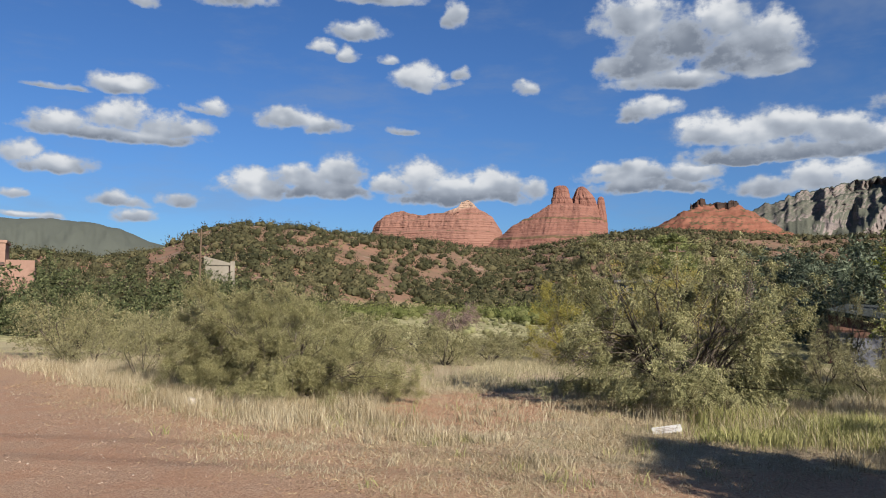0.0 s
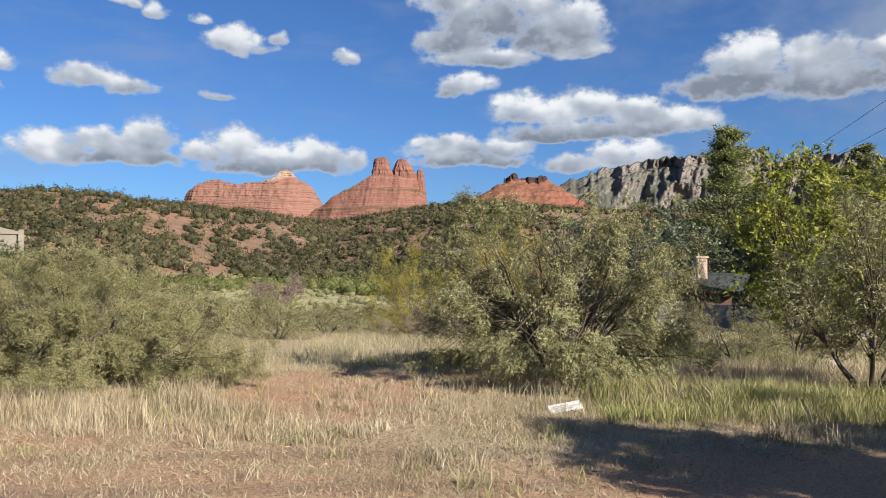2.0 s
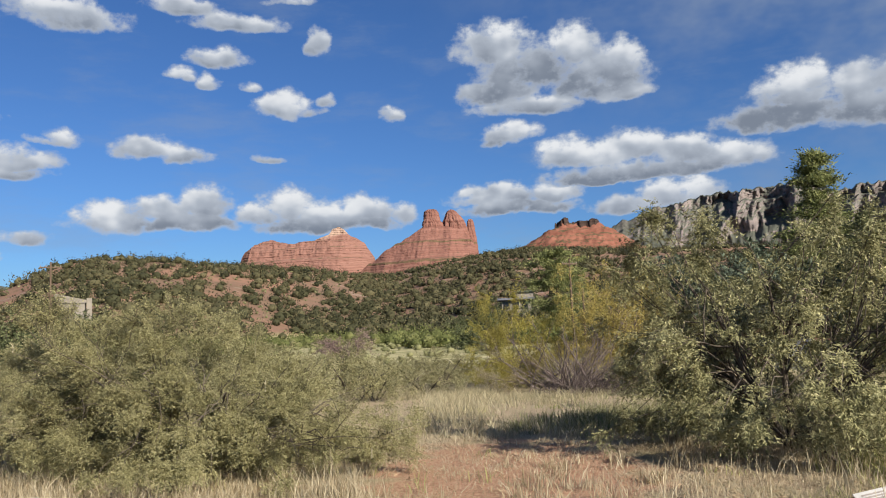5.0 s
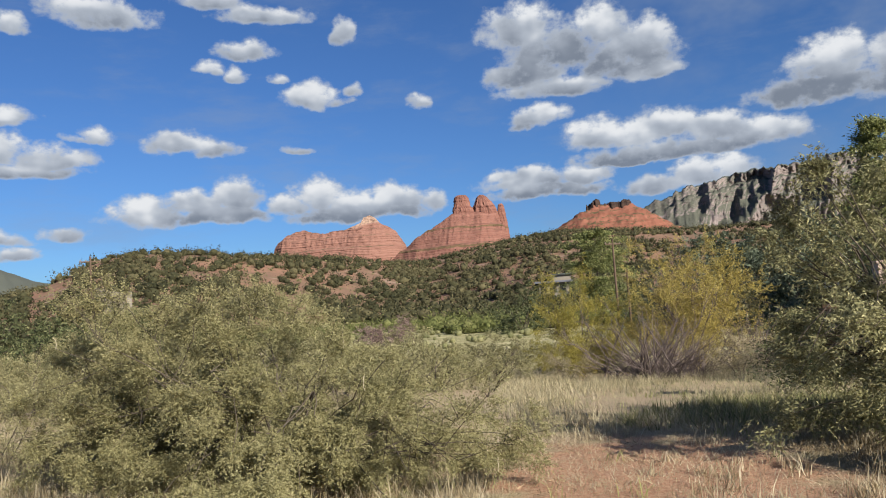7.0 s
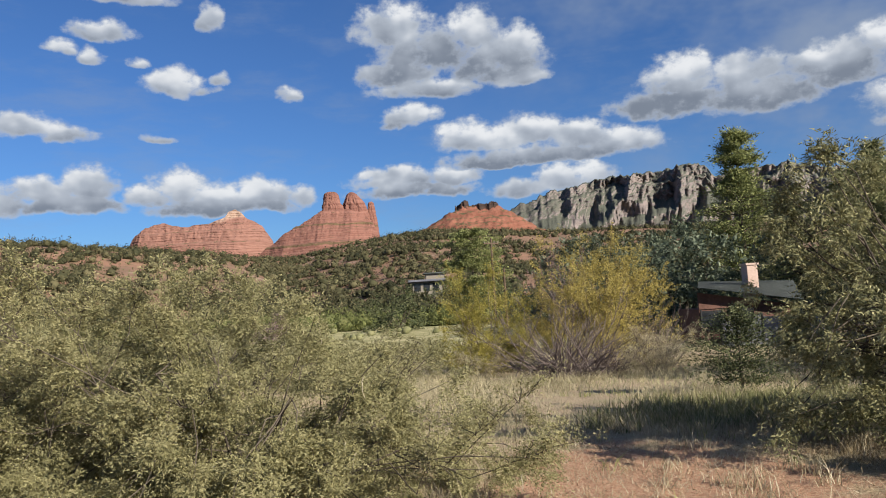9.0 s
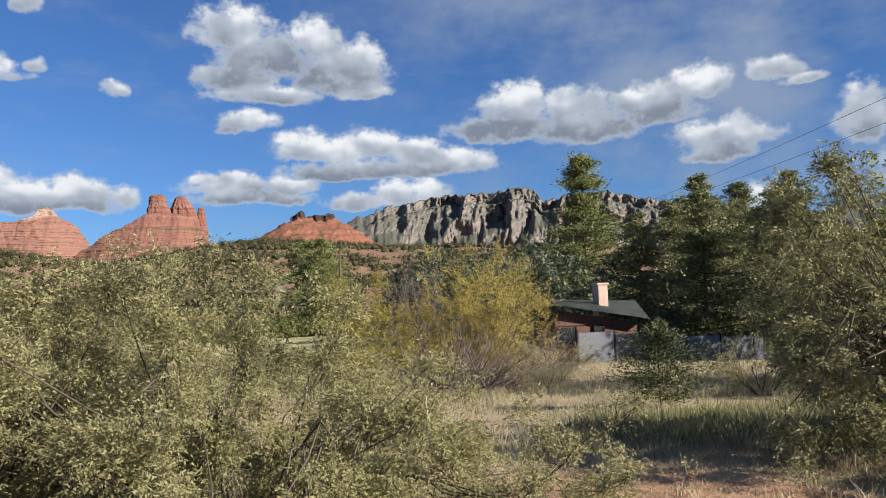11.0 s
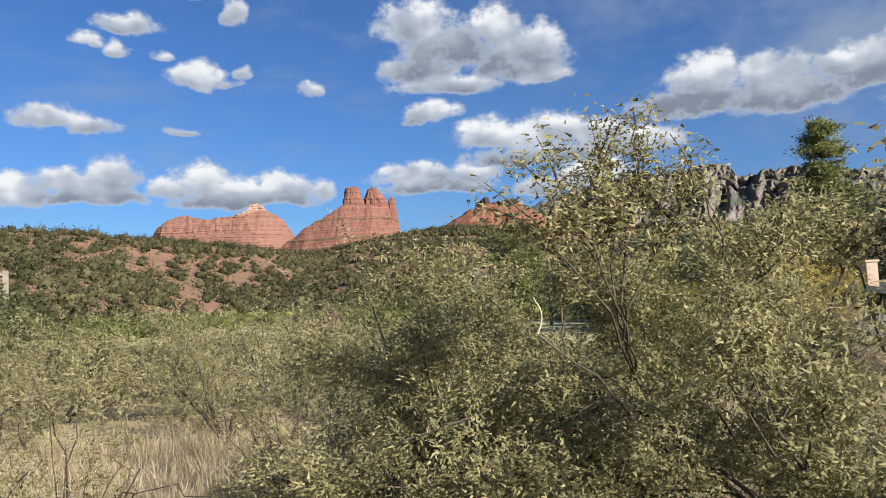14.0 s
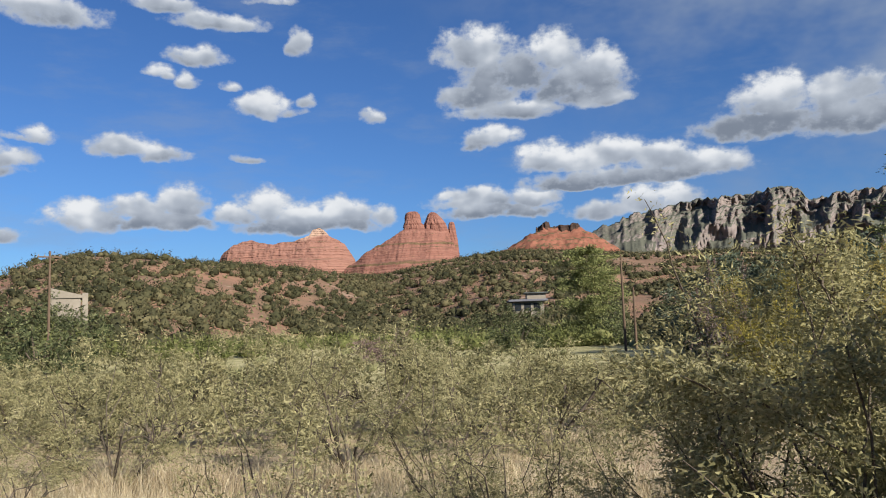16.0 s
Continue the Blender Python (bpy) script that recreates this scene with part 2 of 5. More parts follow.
def plain_material(name, a, b, scale=6.0, rough=0.85, bump=0.3, stretch=(1, 1, 1), spec=0.2):
    """A surface that varies between two colours at a coarse and a fine scale."""
    s = Shade(name, rough, spec)
    p = s.local(stretch)
    coarse, fine = s.noise(p, scale * 0.25, 4.0), s.noise(p, scale * 3.0, 5.0)
    c = s.mix(s.range(s.math("ADD", s.math("MULTIPLY", coarse, 0.6), s.math("MULTIPLY", fine, 0.4)), 0.35, 0.65), a, b)
    s.colour(c).bump(fine, bump, 0.01)
    return s.mat


M_MESQUITE = leaf_material("mesquite_leaf", (0.146, 0.138, 0.062), (0.318, 0.297, 0.146), (0.396, 0.366, 0.200), 0.40)
M_MESQUITE_GREY = leaf_material("grey_mesquite_leaf", (0.108, 0.108, 0.050), (0.264, 0.256, 0.126), (0.410, 0.384, 0.206), 0.26)
M_SHRUB = leaf_material("shrub_leaf", (0.108, 0.104, 0.050), (0.244, 0.228, 0.114), (0.360, 0.328, 0.182), 0.28, 1.6)
M_LIME = leaf_material("lime_leaf", (0.095, 0.120, 0.022), (0.235, 0.255, 0.045), (0.400, 0.385, 0.085))
M_YELLOW = leaf_material("autumn_leaf", (0.195, 0.160, 0.050), (0.385, 0.312, 0.088), (0.530, 0.440, 0.150))
M_JUNIPER = leaf_material("juniper_leaf", (0.064, 0.076, 0.034), (0.172, 0.184, 0.086), (0.330, 0.325, 0.165), 0.28)
M_PINE = leaf_material("pine_needle", (0.072, 0.088, 0.032), (0.180, 0.200, 0.076), (0.310, 0.322, 0.132), 0.28)
M_BLUE = leaf_material("bluish_leaf", (0.036, 0.050, 0.032), (0.095, 0.118, 0.080), (0.210, 0.240, 0.165), 0.25)
M_SCRUB = leaf_material("scrub_leaf", (0.024, 0.026, 0.013), (0.056, 0.056, 0.027), (0.118, 0.104, 0.054), 0.12, 0.04)
M_SAGE = leaf_material("sage_leaf", (0.145, 0.150, 0.070), (0.225, 0.230, 0.108), (0.320, 0.305, 0.160), 0.3, 0.15)
M_THICKET = leaf_material("thicket_leaf", (0.062, 0.074, 0.024), (0.120, 0.136, 0.045), (0.200, 0.205, 0.080), 0.3, 0.1)
M_TAN = leaf_material("tan_twig", (0.230, 0.190, 0.110), (0.370, 0.315, 0.190), (0.500, 0.440, 0.290), 0.3)
M_YELLOWGREEN = leaf_material("yellow_green_leaf", (0.180, 0.160, 0.038), (0.320, 0.280, 0.065), (0.440, 0.370, 0.105), 0.4)
M_TUFT = leaf_material("tuft_straw", (0.200, 0.175, 0.105), (0.370, 0.325, 0.200), (0.520, 0.465, 0.310), 0.35, 1.0)
M_WEED = leaf_material("weed_leaf", (0.095, 0.105, 0.042), (0.200, 0.205, 0.088), (0.350, 0.320, 0.170), 0.35)
M_STRAW = leaf_material("straw", (0.190, 0.145, 0.080), (0.405, 0.335, 0.215), (0.580, 0.515, 0.375), 0.30, 0.8)
M_MEADOW = leaf_material("meadow_straw", (0.230, 0.225, 0.108), (0.370, 0.350, 0.182), (0.500, 0.460, 0.275), 0.35, 0.4)
M_GREENGRASS = leaf_material("green_grass", (0.180, 0.185, 0.066), (0.340, 0.335, 0.130), (0.520, 0.475, 0.250), 0.4, 0.8)
M_LITTER = leaf_material("dead_straw", (0.120, 0.072, 0.042), (0.320, 0.210, 0.120), (0.500, 0.385, 0.240), 0.1, 1.5)
M_GRAVEL = leaf_material("loose_gravel", (0.180, 0.100, 0.068), (0.290, 0.195, 0.140), (0.400, 0.320, 0.260), 0.02, 1.5)
M_DARKJUNIPER = leaf_material("dark_juniper_leaf", (0.030, 0.040, 0.018), (0.075, 0.090, 0.040), (0.165, 0.172, 0.085), 0.15)
M_PURPLE = leaf_material("purple_twig", (0.096, 0.065, 0.059), (0.194, 0.134, 0.123), (0.300, 0.226, 0.194), 0.1)
M_BARK = plain_material("bark", (0.052, 0.042, 0.032), (0.120, 0.098, 0.076), 9.0, 0.95, 0.5)
M_GREYWOOD = plain_material("grey_wood", (0.070, 0.053, 0.048), (0.175, 0.140, 0.125), 8.0, 0.9, 0.5)
M_PALETWIG = plain_material("pale_twig", (0.391, 0.341, 0.241), (0.554, 0.497, 0.369), 20.0, 0.8, 0.2)
M_ADOBE = plain_material("adobe", (0.215, 0.130, 0.100), (0.270, 0.170, 0.132), 1.0, 0.95, 0.2)
M_WHITEWALL = plain_material("pale_stucco", (0.175, 0.155, 0.125), (0.225, 0.200, 0.165), 1.0, 0.95, 0.2)
M_GLASS = plain_material("dark_glass", (0.011, 0.012, 0.014), (0.021, 0.024, 0.028), 2.0, 0.12, 0.0, spec=0.5)
M_ROOF = plain_material("roof_felt", (0.048, 0.056, 0.053), (0.092, 0.102, 0.097), 2.0, 0.9, 0.3)
M_HOUSEWALL = plain_material("brown_siding", (0.074, 0.038, 0.029), (0.122, 0.065, 0.050), 3.0, 0.9, 0.3)
M_FENCE = plain_material("grey_panel", (0.098, 0.102, 0.120), (0.135, 0.139, 0.160), 1.5, 0.8, 0.2)
M_POST = plain_material("dark_post", (0.014, 0.014, 0.016), (0.035, 0.034, 0.032), 5.0, 0.8, 0.2)
M_CHIMNEY = plain_material("pink_stone", (0.355, 0.256, 0.206), (0.469, 0.355, 0.298), 3.0, 0.95, 0.5)
M_POLE = plain_material("pole_wood", (0.071, 0.050, 0.035), (0.142, 0.099, 0.071), 4.0, 0.95, 0.4, (1, 1, 0.1))
M_WIRE = plain_material("wire", (0.014, 0.014, 0.014), (0.028, 0.028, 0.028), 5.0, 0.6, 0.0)
M_SIGN = plain_material("sign_board", (0.360, 0.350, 0.330), (0.450, 0.440, 0.420), 12.0, 0.6, 0.1)
M_INK = plain_material("sign_ink", (0.199, 0.170, 0.156), (0.298, 0.263, 0.241), 30.0, 0.7, 0.0)
M_STONE = plain_material("pale_stone", (0.355, 0.312, 0.270), (0.483, 0.440, 0.391), 5.0, 0.95, 0.5)


def ground_material():
    s = Shade("earth_and_litter", 0.97, 0.1)
    p = s.position()
    x, y, z = s.xyz(p)
    big, mid = s.noise(p, 0.22, 5.0), s.noise(p, 1.3, 6.0, 0.6)
    fine, grit = s.noise(p, 9.0, 6.0, 0.65), s.noise(p, 45.0, 4.0, 0.7)
    straws = s.noise(s.position((1.0, 3.2, 1.0)), 22.0, 5.0, 0.75, 0.8)
    crumbs = s.noise(p, 26.0, 6.0, 0.75)
    litter = s.mix(s.range(crumbs, 0.36, 0.62), (0.225, 0.155, 0.098), (0.430, 0.342, 0.230))
    litter = s.mix(s.range(straws, 0.52, 0.64), litter, (0.469, 0.398, 0.270))
    litter = s.mix(s.range(mid, 0.46, 0.68, 0.0, 0.6), litter, (0.320, 0.290, 0.165))
    red = s.mix(s.range(crumbs, 0.35, 0.62), (0.290, 0.150, 0.092), (0.450, 0.275, 0.178))
    red = s.mix(s.range(straws, 0.50, 0.64, 0.0, 0.85), red, (0.440, 0.325, 0.205))
    red = s.mix(s.range(grit, 0.62, 0.72), red, (0.430, 0.300, 0.215))
    gravel = s.mix(s.range(grit, 0.36, 0.62), (0.245, 0.148, 0.098), (0.410, 0.280, 0.195))
    gravel = s.mix(s.range(mid, 0.4, 0.65, 0.0, 0.5), gravel, (0.335, 0.175, 0.108))
    gravel = s.mix(s.range(crumbs, 0.60, 0.72, 0.0, 0.6), gravel, (0.426, 0.355, 0.305))
    # bare track between the bushes
    dx, dy = s.math("DIVIDE", s.math("ADD", x, 2.7), 1.7), s.math("DIVIDE", s.math("SUBTRACT", y, 13.6), 2.6)
    track = s.math("ADD", s.math("MULTIPLY", dx, dx), s.math("MULTIPLY", dy, dy))
    track = s.math("ADD", track, s.math("MULTIPLY", s.math("SUBTRACT", mid, 0.5), 3.0))
    c = s.mix(s.range(track, 0.5, 1.3, 1.0, 0.0), litter, red)
    ex, ey = s.math("DIVIDE", s.math("SUBTRACT", x, 3.2), 3.6), s.math("DIVIDE", s.math("SUBTRACT", y, 8.2), 1.5)
    pull_in = s.math("ADD", s.math("MULTIPLY", ex, ex), s.math("MULTIPLY", ey, ey))
    pull_in = s.math("ADD", pull_in, s.math("MULTIPLY", s.math("SUBTRACT", mid, 0.5), 2.0))
    c = s.mix(s.range(pull_in, 0.5, 1.4, 0.85, 0.0), c, red)
    # bare verge nearer to the road, and the gravel road itself
    side = s.math("ADD", s.math("MULTIPLY", s.math("ADD", x, 3.0), 0.567), s.math("MULTIPLY", s.math("SUBTRACT", y, 6.9), 0.824))
    rough_side = s.math("ADD", side, s.math("MULTIPLY", s.math("SUBTRACT", mid, 0.5), 3.2))
    c = s.mix(s.range(rough_side, 0.8, 4.0, 0.7, 0.0), c, red)
    c = s.mix(s.range(rough_side, -0.5, 0.8, 1.0, 0.0), c, gravel)
    # red soil of the hills
    far = s.math("POWER", s.math("ADD", s.math("MULTIPLY", x, x), s.math("MULTIPLY", y, y)), 0.5)
    far = s.math("ADD", far, s.math("MULTIPLY", s.math("SUBTRACT", s.noise(p, 0.03, 4.0), 0.5), 60.0))
    patch, speck = s.noise(p, 0.035, 5.0, 0.6), s.noise(p, 0.35, 5.0, 0.7)
    soil = s.mix(s.range(patch, 0.4, 0.62), (0.165, 0.106, 0.074), (0.236, 0.134, 0.092))
    soil = s.mix(s.range(speck, 0.50, 0.62, 0.0, 0.7), soil, (0.120, 0.098, 0.052))
    soil = s.mix(s.range(s.noise(p, 0.12, 3.0), 0.6, 0.7, 0.0, 0.6), soil, (0.327, 0.248, 0.192))
    meadow = s.mix(s.range(speck, 0.4, 0.62), (0.250, 0.234, 0.112), (0.415, 0.375, 0.212))
    c = s.mix(s.range(far, 32.0, 60.0), c, meadow)
    c = s.mix(s.range(z, -0.3, 2.2), c, soil)
    s.colour(c)
    s.bump(s.math("ADD", s.math("ADD", fine, crumbs), s.math("MULTIPLY", grit, 0.6)), 0.9, 0.03)
    return s.mat


def rock_material(name, low, high, pale, layers, cover=(0.064, 0.071, 0.032), cover_at=0.80, streak=0.004, summit=None, patchy=0.0, ledges=()):
    """Bedded rock: bands follow the height, streaks run down, scrub keeps to the flatter ledges."""
    s = Shade(name, 0.97, 0.1)
    p = s.position()
    z = s.xyz(p)[2]
    wob = s.noise(p, 0.012, 4.0)
    level = s.math("ADD", s.math("MULTIPLY", z, layers), s.math("MULTIPLY", wob, 2.2))
    v = s.n.new("ShaderNodeCombineXYZ")
    s.k.new(level, v.inputs[2])
    beds = s.noise(v.outputs[0], 1.0, 6.0, 0.75)
    w = s.n.new("ShaderNodeCombineXYZ")
    s.k.new(s.math("MULTIPLY", level, 3.3), w.inputs[2])
    seams = s.noise(w.outputs[0], 1.0, 3.0, 0.6)
    run = s.noise(s.position((1, 1, 0.12)), streak * 10, 6.0, 0.65)
    c = s.mix(s.range(beds, 0.35, 0.65), low, high)
    c = s.mix(s.range(beds, 0.60, 0.72, 0.0, 0.55), c, pale)
    c = s.mix(s.range(run, 0.5, 0.72, 0.0, 0.35), c, low)
    c = s.mix(s.range(seams, 0.56, 0.66, 0.0, 0.4), c, low)
    c = s.mix(s.range(s.math("ADD", seams, s.math("MULTIPLY", s.math("SUBTRACT", s.noise(p, 0.05, 4.0), 0.5), 0.25)), 0.66, 0.70, 0.0, 0.6), c, cover)
    if summit:
        top = s.math("ADD", z, s.math("MULTIPLY", s.math("SUBTRACT", wob, 0.5), 60.0))
        c = s.mix(s.range(top, summit - 14, summit + 6, 0.0, 0.8), c, pale)
    for ledge in ledges:
        off = s.math("ABSOLUTE", s.math("SUBTRACT", s.math("ADD", z, s.math("MULTIPLY", s.math("SUBTRACT", s.noise(p, 0.02, 4.0, 0.6), 0.5), 22.0)), ledge))
        c = s.mix(s.range(off, 1.5, 5.0, 0.75, 0.0), c, cover)
    if patchy:
        grown = s.math("ADD", s.noise(p, 0.009, 6.0, 0.7), s.math("MULTIPLY", s.normal_z(), 0.18))
        c = s.mix(s.range(grown, 0.51, 0.63, 0.0, patchy), c, cover)
    scrub = s.math("ADD", s.normal_z(), s.math("MULTIPLY", s.math("SUBTRACT", s.noise(p, 0.06, 5.0, 0.7), 0.5), 0.9))
    c = s.mix(s.range(scrub, cover_at, cover_at + 0.12), c, cover)
    s.colour(c)
    s.bump(s.math("ADD", s.math("ADD", beds, seams), s.math("MULTIPLY", run, 0.4)), 1.0, 3.0)
    return s.mat


M_GROUND = ground_material()
M_REDROCK = rock_material("red_sandstone", (0.152, 0.068, 0.052), (0.236, 0.120, 0.092), (0.305, 0.196, 0.152), 0.075, (0.085, 0.071, 0.035), 0.92, ledges=(190, 256))
M_MESAROCK = rock_material("banded_sandstone", (0.172, 0.086, 0.067), (0.256, 0.140, 0.108), (0.350, 0.250, 0.190), 0.075, (0.085, 0.071, 0.035), 0.92, summit=305)
M_REDSLOPE = rock_material("red_slope", (0.156, 0.064, 0.043), (0.227, 0.099, 0.067), (0.284, 0.163, 0.121), 0.05, (0.078, 0.067, 0.035), 0.80)
# a little blue-grey distance haze is mixed into the grey_cliff and wooded_slope colours
M_GREYROCK = rock_material("grey_cliff", (0.130, 0.116, 0.116), (0.230, 0.188, 0.172), (0.365, 0.280, 0.236), 0.03, (0.082, 0.086, 0.068), 0.44, 0.006, patchy=0.75)
M_DARKROCK = rock_material("dark_caprock", (0.030, 0.021, 0.018), (0.064, 0.041, 0.032), (0.121, 0.078, 0.057), 0.06, (0.035, 0.035, 0.021), 0.9)
M_FARSLOPE = rock_material("wooded_slope", (0.085, 0.092, 0.075), (0.115, 0.120, 0.095), (0.150, 0.142, 0.118), 0.03, (0.082, 0.090, 0.076), 0.5)

# ---- helpers for meshes ----
rng = np.random.default_rng(7)


def mesh_from(name, verts, faces, material, smooth=False):
    """A mesh from arrays: faces is an (n, 3) or (n, 4) array of vertex numbers."""
    verts, faces = np.asarray(verts, np.float32), np.asarray(faces, np.int32)
    me = bpy.data.meshes.new(name)
    n, k = faces.shape
    me.vertices.add(len(verts))
    me.vertices.foreach_set("co", verts.ravel())
    me.loops.add(n * k)
    me.loops.foreach_set("vertex_index", faces.ravel())
    me.polygons.add(n)
    me.polygons.foreach_set("loop_start", np.arange(0, n * k, k, dtype=np.int32))
    if smooth:
        me.polygons.foreach_set("use_smooth", np.ones(n, bool))
    me.update(calc_edges=True)
    me.materials.append(material)
    return me


def piece(name, me, parent=None, label=""):
    ob = new(name, me)
    ob.parent = parent
    return tagged(ob, label)


def part(name, bm, material, parent=None, label="", smooth=False):
    """Links a bmesh as one mesh object under a thing or a part."""
    me = bpy.data.meshes.new(name)
    bm.to_mesh(me)
    bm.free()
    for f in me.polygons:
        f.use_smooth = smooth
    me.materials.append(material)
    return piece(name, me, parent, label)


def box(bm, x0, x1, y0, y1, z0, z1, bevel=0.0):
    r = bmesh.ops.create_cube(bm, size=1)
    m = Matrix.Translation(((x0 + x1) / 2, (y0 + y1) / 2, (z0 + z1) / 2)) @ Matrix.Diagonal((x1 - x0, y1 - y0, z1 - z0, 1))
    bmesh.ops.transform(bm, matrix=m, verts=r["verts"])
    if bevel:
        edges = list({e for v in r["verts"] for e in v.link_edges})
        bmesh.ops.bevel(bm, geom=edges, offset=bevel, segments=1, affect="EDGES")
    return bm


def boxed(*dims, bevel=0.0):
    return box(bmesh.new(), *dims, bevel=bevel)


def unit(v):
    return v / np.maximum(np.linalg.norm(v, axis=-1, keepdims=True), 1e-9)


def lattice(ix, iy, seed):
    h = np.sin(ix * 127.1 + iy * 311.7 + seed * 74.7) * 43758.5453
    return h - np.floor(h)


def value_noise(x, y, seed=0.0):
    ix, iy = np.floor(x), np.floor(y)
    fx, fy = x - ix, y - iy
    fx, fy = fx * fx * (3 - 2 * fx), fy * fy * (3 - 2 * fy)
    a, b = lattice(ix, iy, seed), lattice(ix + 1, iy, seed)
    c, d = lattice(ix, iy + 1, seed), lattice(ix + 1, iy + 1, seed)
    return (a * (1 - fx) + b * fx) * (1 - fy) + (c * (1 - fx) + d * fx) * fy


def fbm(x, y, octaves=4, seed=0.0):
    total, gain = 0.0, 0.5
    for i in range(octaves):
        total = total + gain * (value_noise(x * 2**i, y * 2**i, seed + i) - 0.5)
        gain *= 0.55
    return total


def ss(v, a, b):
    t = np.clip((v - a) / (b - a), 0, 1)
    return t * t * (3 - 2 * t)


# ---- the lie of the land ----
HILL_AZ = [-180, -75, -52, -44, -38, -34, -31.5, -28.5, -21, -15.5, -11, -9, -6, -1.8, 2.7, 8, 16, 30, 45, 75, 180]
HILL_EL = [0.4, 2.0, 2.5, 2.7, 2.5, 3.3, 4.7, 5.4, 5.05, 4.5, 4.0, 3.6, 4.1, 4.9, 5.3, 4.9, 4.5, 4.0, 3.6, 2.6, 0.4]


def ground_z(x, y):
    x, y = np.asarray(x, float), np.asarray(y, float)
    z = -0.65 * ss(y, 13, 34) - 0.75 * ss(y, 32, 46) - 0.9 * ss(x, 8, 26) * ss(y, 26, 44)
    z = z + 0.10 * fbm(x * 0.35, y * 0.35, 3, 3.0) + 0.5 * fbm(x * 0.05, y * 0.05, 3, 5.0) * ss(y, 14, 40)
    dx, dy = x + 5, y - 5
    r, az = np.hypot(dx, dy), np.degrees(np.arctan2(dx, dy))
    el = sum(np.interp(az + o, HILL_AZ, HILL_EL) for o in (-1.2, -0.4, 0.4, 1.2)) / 4
    crest = np.interp(az, [-60, -31, -15, -8, 0, 10, 45], [300, 330, 370, 480, 560, 560, 420])
    base = np.interp(az, [-60, -45, -31, -22, -14, -8, 0, 5, 12, 45], [60, 66, 76, 120, 170, 185, 125, 115, 125, 110])
    t = np.clip((r - base) / (crest - base), 0, 1)
    up = 0.55 * t * t * (3 - 2 * t) + 0.45 * t
    top = crest * np.tan(np.radians(el)) + 3.0
    z = z + top * up * (1 - 0.55 * ss(r, crest, crest + 260))
    relief = fbm(dx * 0.022, dy * 0.022, 5, 11.0)
    return z + relief * 9.0 * t * (1 - t) * 2.0 + 2.4 * relief * t


def build_ground():
    az = np.radians(np.concatenate([np.linspace(-180, -56, 32, endpoint=False), np.linspace(-56, 56, 210, endpoint=False), np.linspace(56, 180, 32, endpoint=False)]))
    rad = np.concatenate([[0.0], np.linspace(0.6, 40, 90), np.geomspace(40.8, 900, 120), np.geomspace(980, 4900, 10)])
    a, r = np.meshgrid(az, rad)
    x, y = -5 + r * np.sin(a), 5 + r * np.cos(a)
    v = np.stack([x, y, ground_z(x, y)], -1).reshape(-1, 3)
    n, m = len(rad), len(az)
    i, j = np.meshgrid(np.arange(n - 1), np.arange(m), indexing="ij")
    k = (j + 1) % m
    f = np.stack([i * m + j, i * m + k, (i + 1) * m + k, (i + 1) * m + j], -1).reshape(-1, 4)
    ob = piece("ground", mesh_from("ground", v, f[:, ::-1], M_GROUND, True))
    return tagged(ob, "reddish dirt and dry grass rising to scrubby hills", "ground", kind="structure")


build_ground()


# ---- far mountains ----
def grid_mesh(name, x, y, z, material, smooth=True):
    n, m = x.shape
    i, j = np.meshgrid(np.arange(n - 1), np.arange(m - 1), indexing="ij")
    f = np.stack([i * m + j, i * m + j + 1, (i + 1) * m + j + 1, (i + 1) * m + j], -1).reshape(-1, 4)
    return mesh_from(name, np.stack([x, y, z], -1).reshape(-1, 3), f, material, smooth)


def stepped(h, step, hard=0.75):
    """Beds: each one a steep riser over a sloping tread."""
    k = h / step
    f = k - np.floor(k)
    return step * (np.floor(k) + (1 - hard) * f + hard * ss(f, 0.45, 0.95))


def column(x, y, cx, cy, rx, ry, foot, top, hard=5.0):
    q = (np.abs((x - cx) / rx) ** 3 + np.abs((y - cy) / ry) ** 3) ** (1 / 3)
    dome = top - (top - foot) * 0.20 * np.minimum(q, 1.2) ** 2
    return np.where(q < 1.25, foot + (dome - foot) * np.clip((1.25 - q) * hard * 0.62, 0, 1), -1.0)


def bedded_face(xs, sky, foot, front, lean, benches, rows, seed, rough=6.0):
    """A weathered face seen from the front: beds run level, each bench steps back, gullies and crags break it."""
    x, t = np.meshgrid(xs, np.linspace(0, 1, rows))
    top = np.interp(x, *zip(*sky)) + fbm(x * 0.05, x * 0.0, 4, seed) * 7
    z = foot + (top - foot) * t
    deep = np.interp(x, *zip(*front)) + lean * (z - foot)
    wavy = z + fbm(x * 0.012, x * 0.0, 3, seed + 1) * 9
    for level, step in benches:
        deep = deep + step * ss(wavy, level - 1.5, level + 3.0)
    for period in (8.3, 5.1):
        k = wavy / period
        deep = deep + 0.55 * period * (1 - np.abs(2 * (k - np.floor(k)) - 1)) * (0.5 + fbm(k.round() * 3.1, x * 0.01, 2, seed + 2))
    gully = np.abs(fbm(x * 0.022, z * 0.006, 4, seed + 3))
    deep = deep + 24 * gully * ss(t, 0.3, 0.8) + rough * fbm(x * 0.09, z * 0.09, 4, seed + 4)
    back = np.stack([x[-1:], deep[-1:] + 60, z[-1:] - 40], 0)
    return np.concatenate([x, back[0]]), np.concatenate([deep, back[1]]), np.concatenate([z, back[2]])


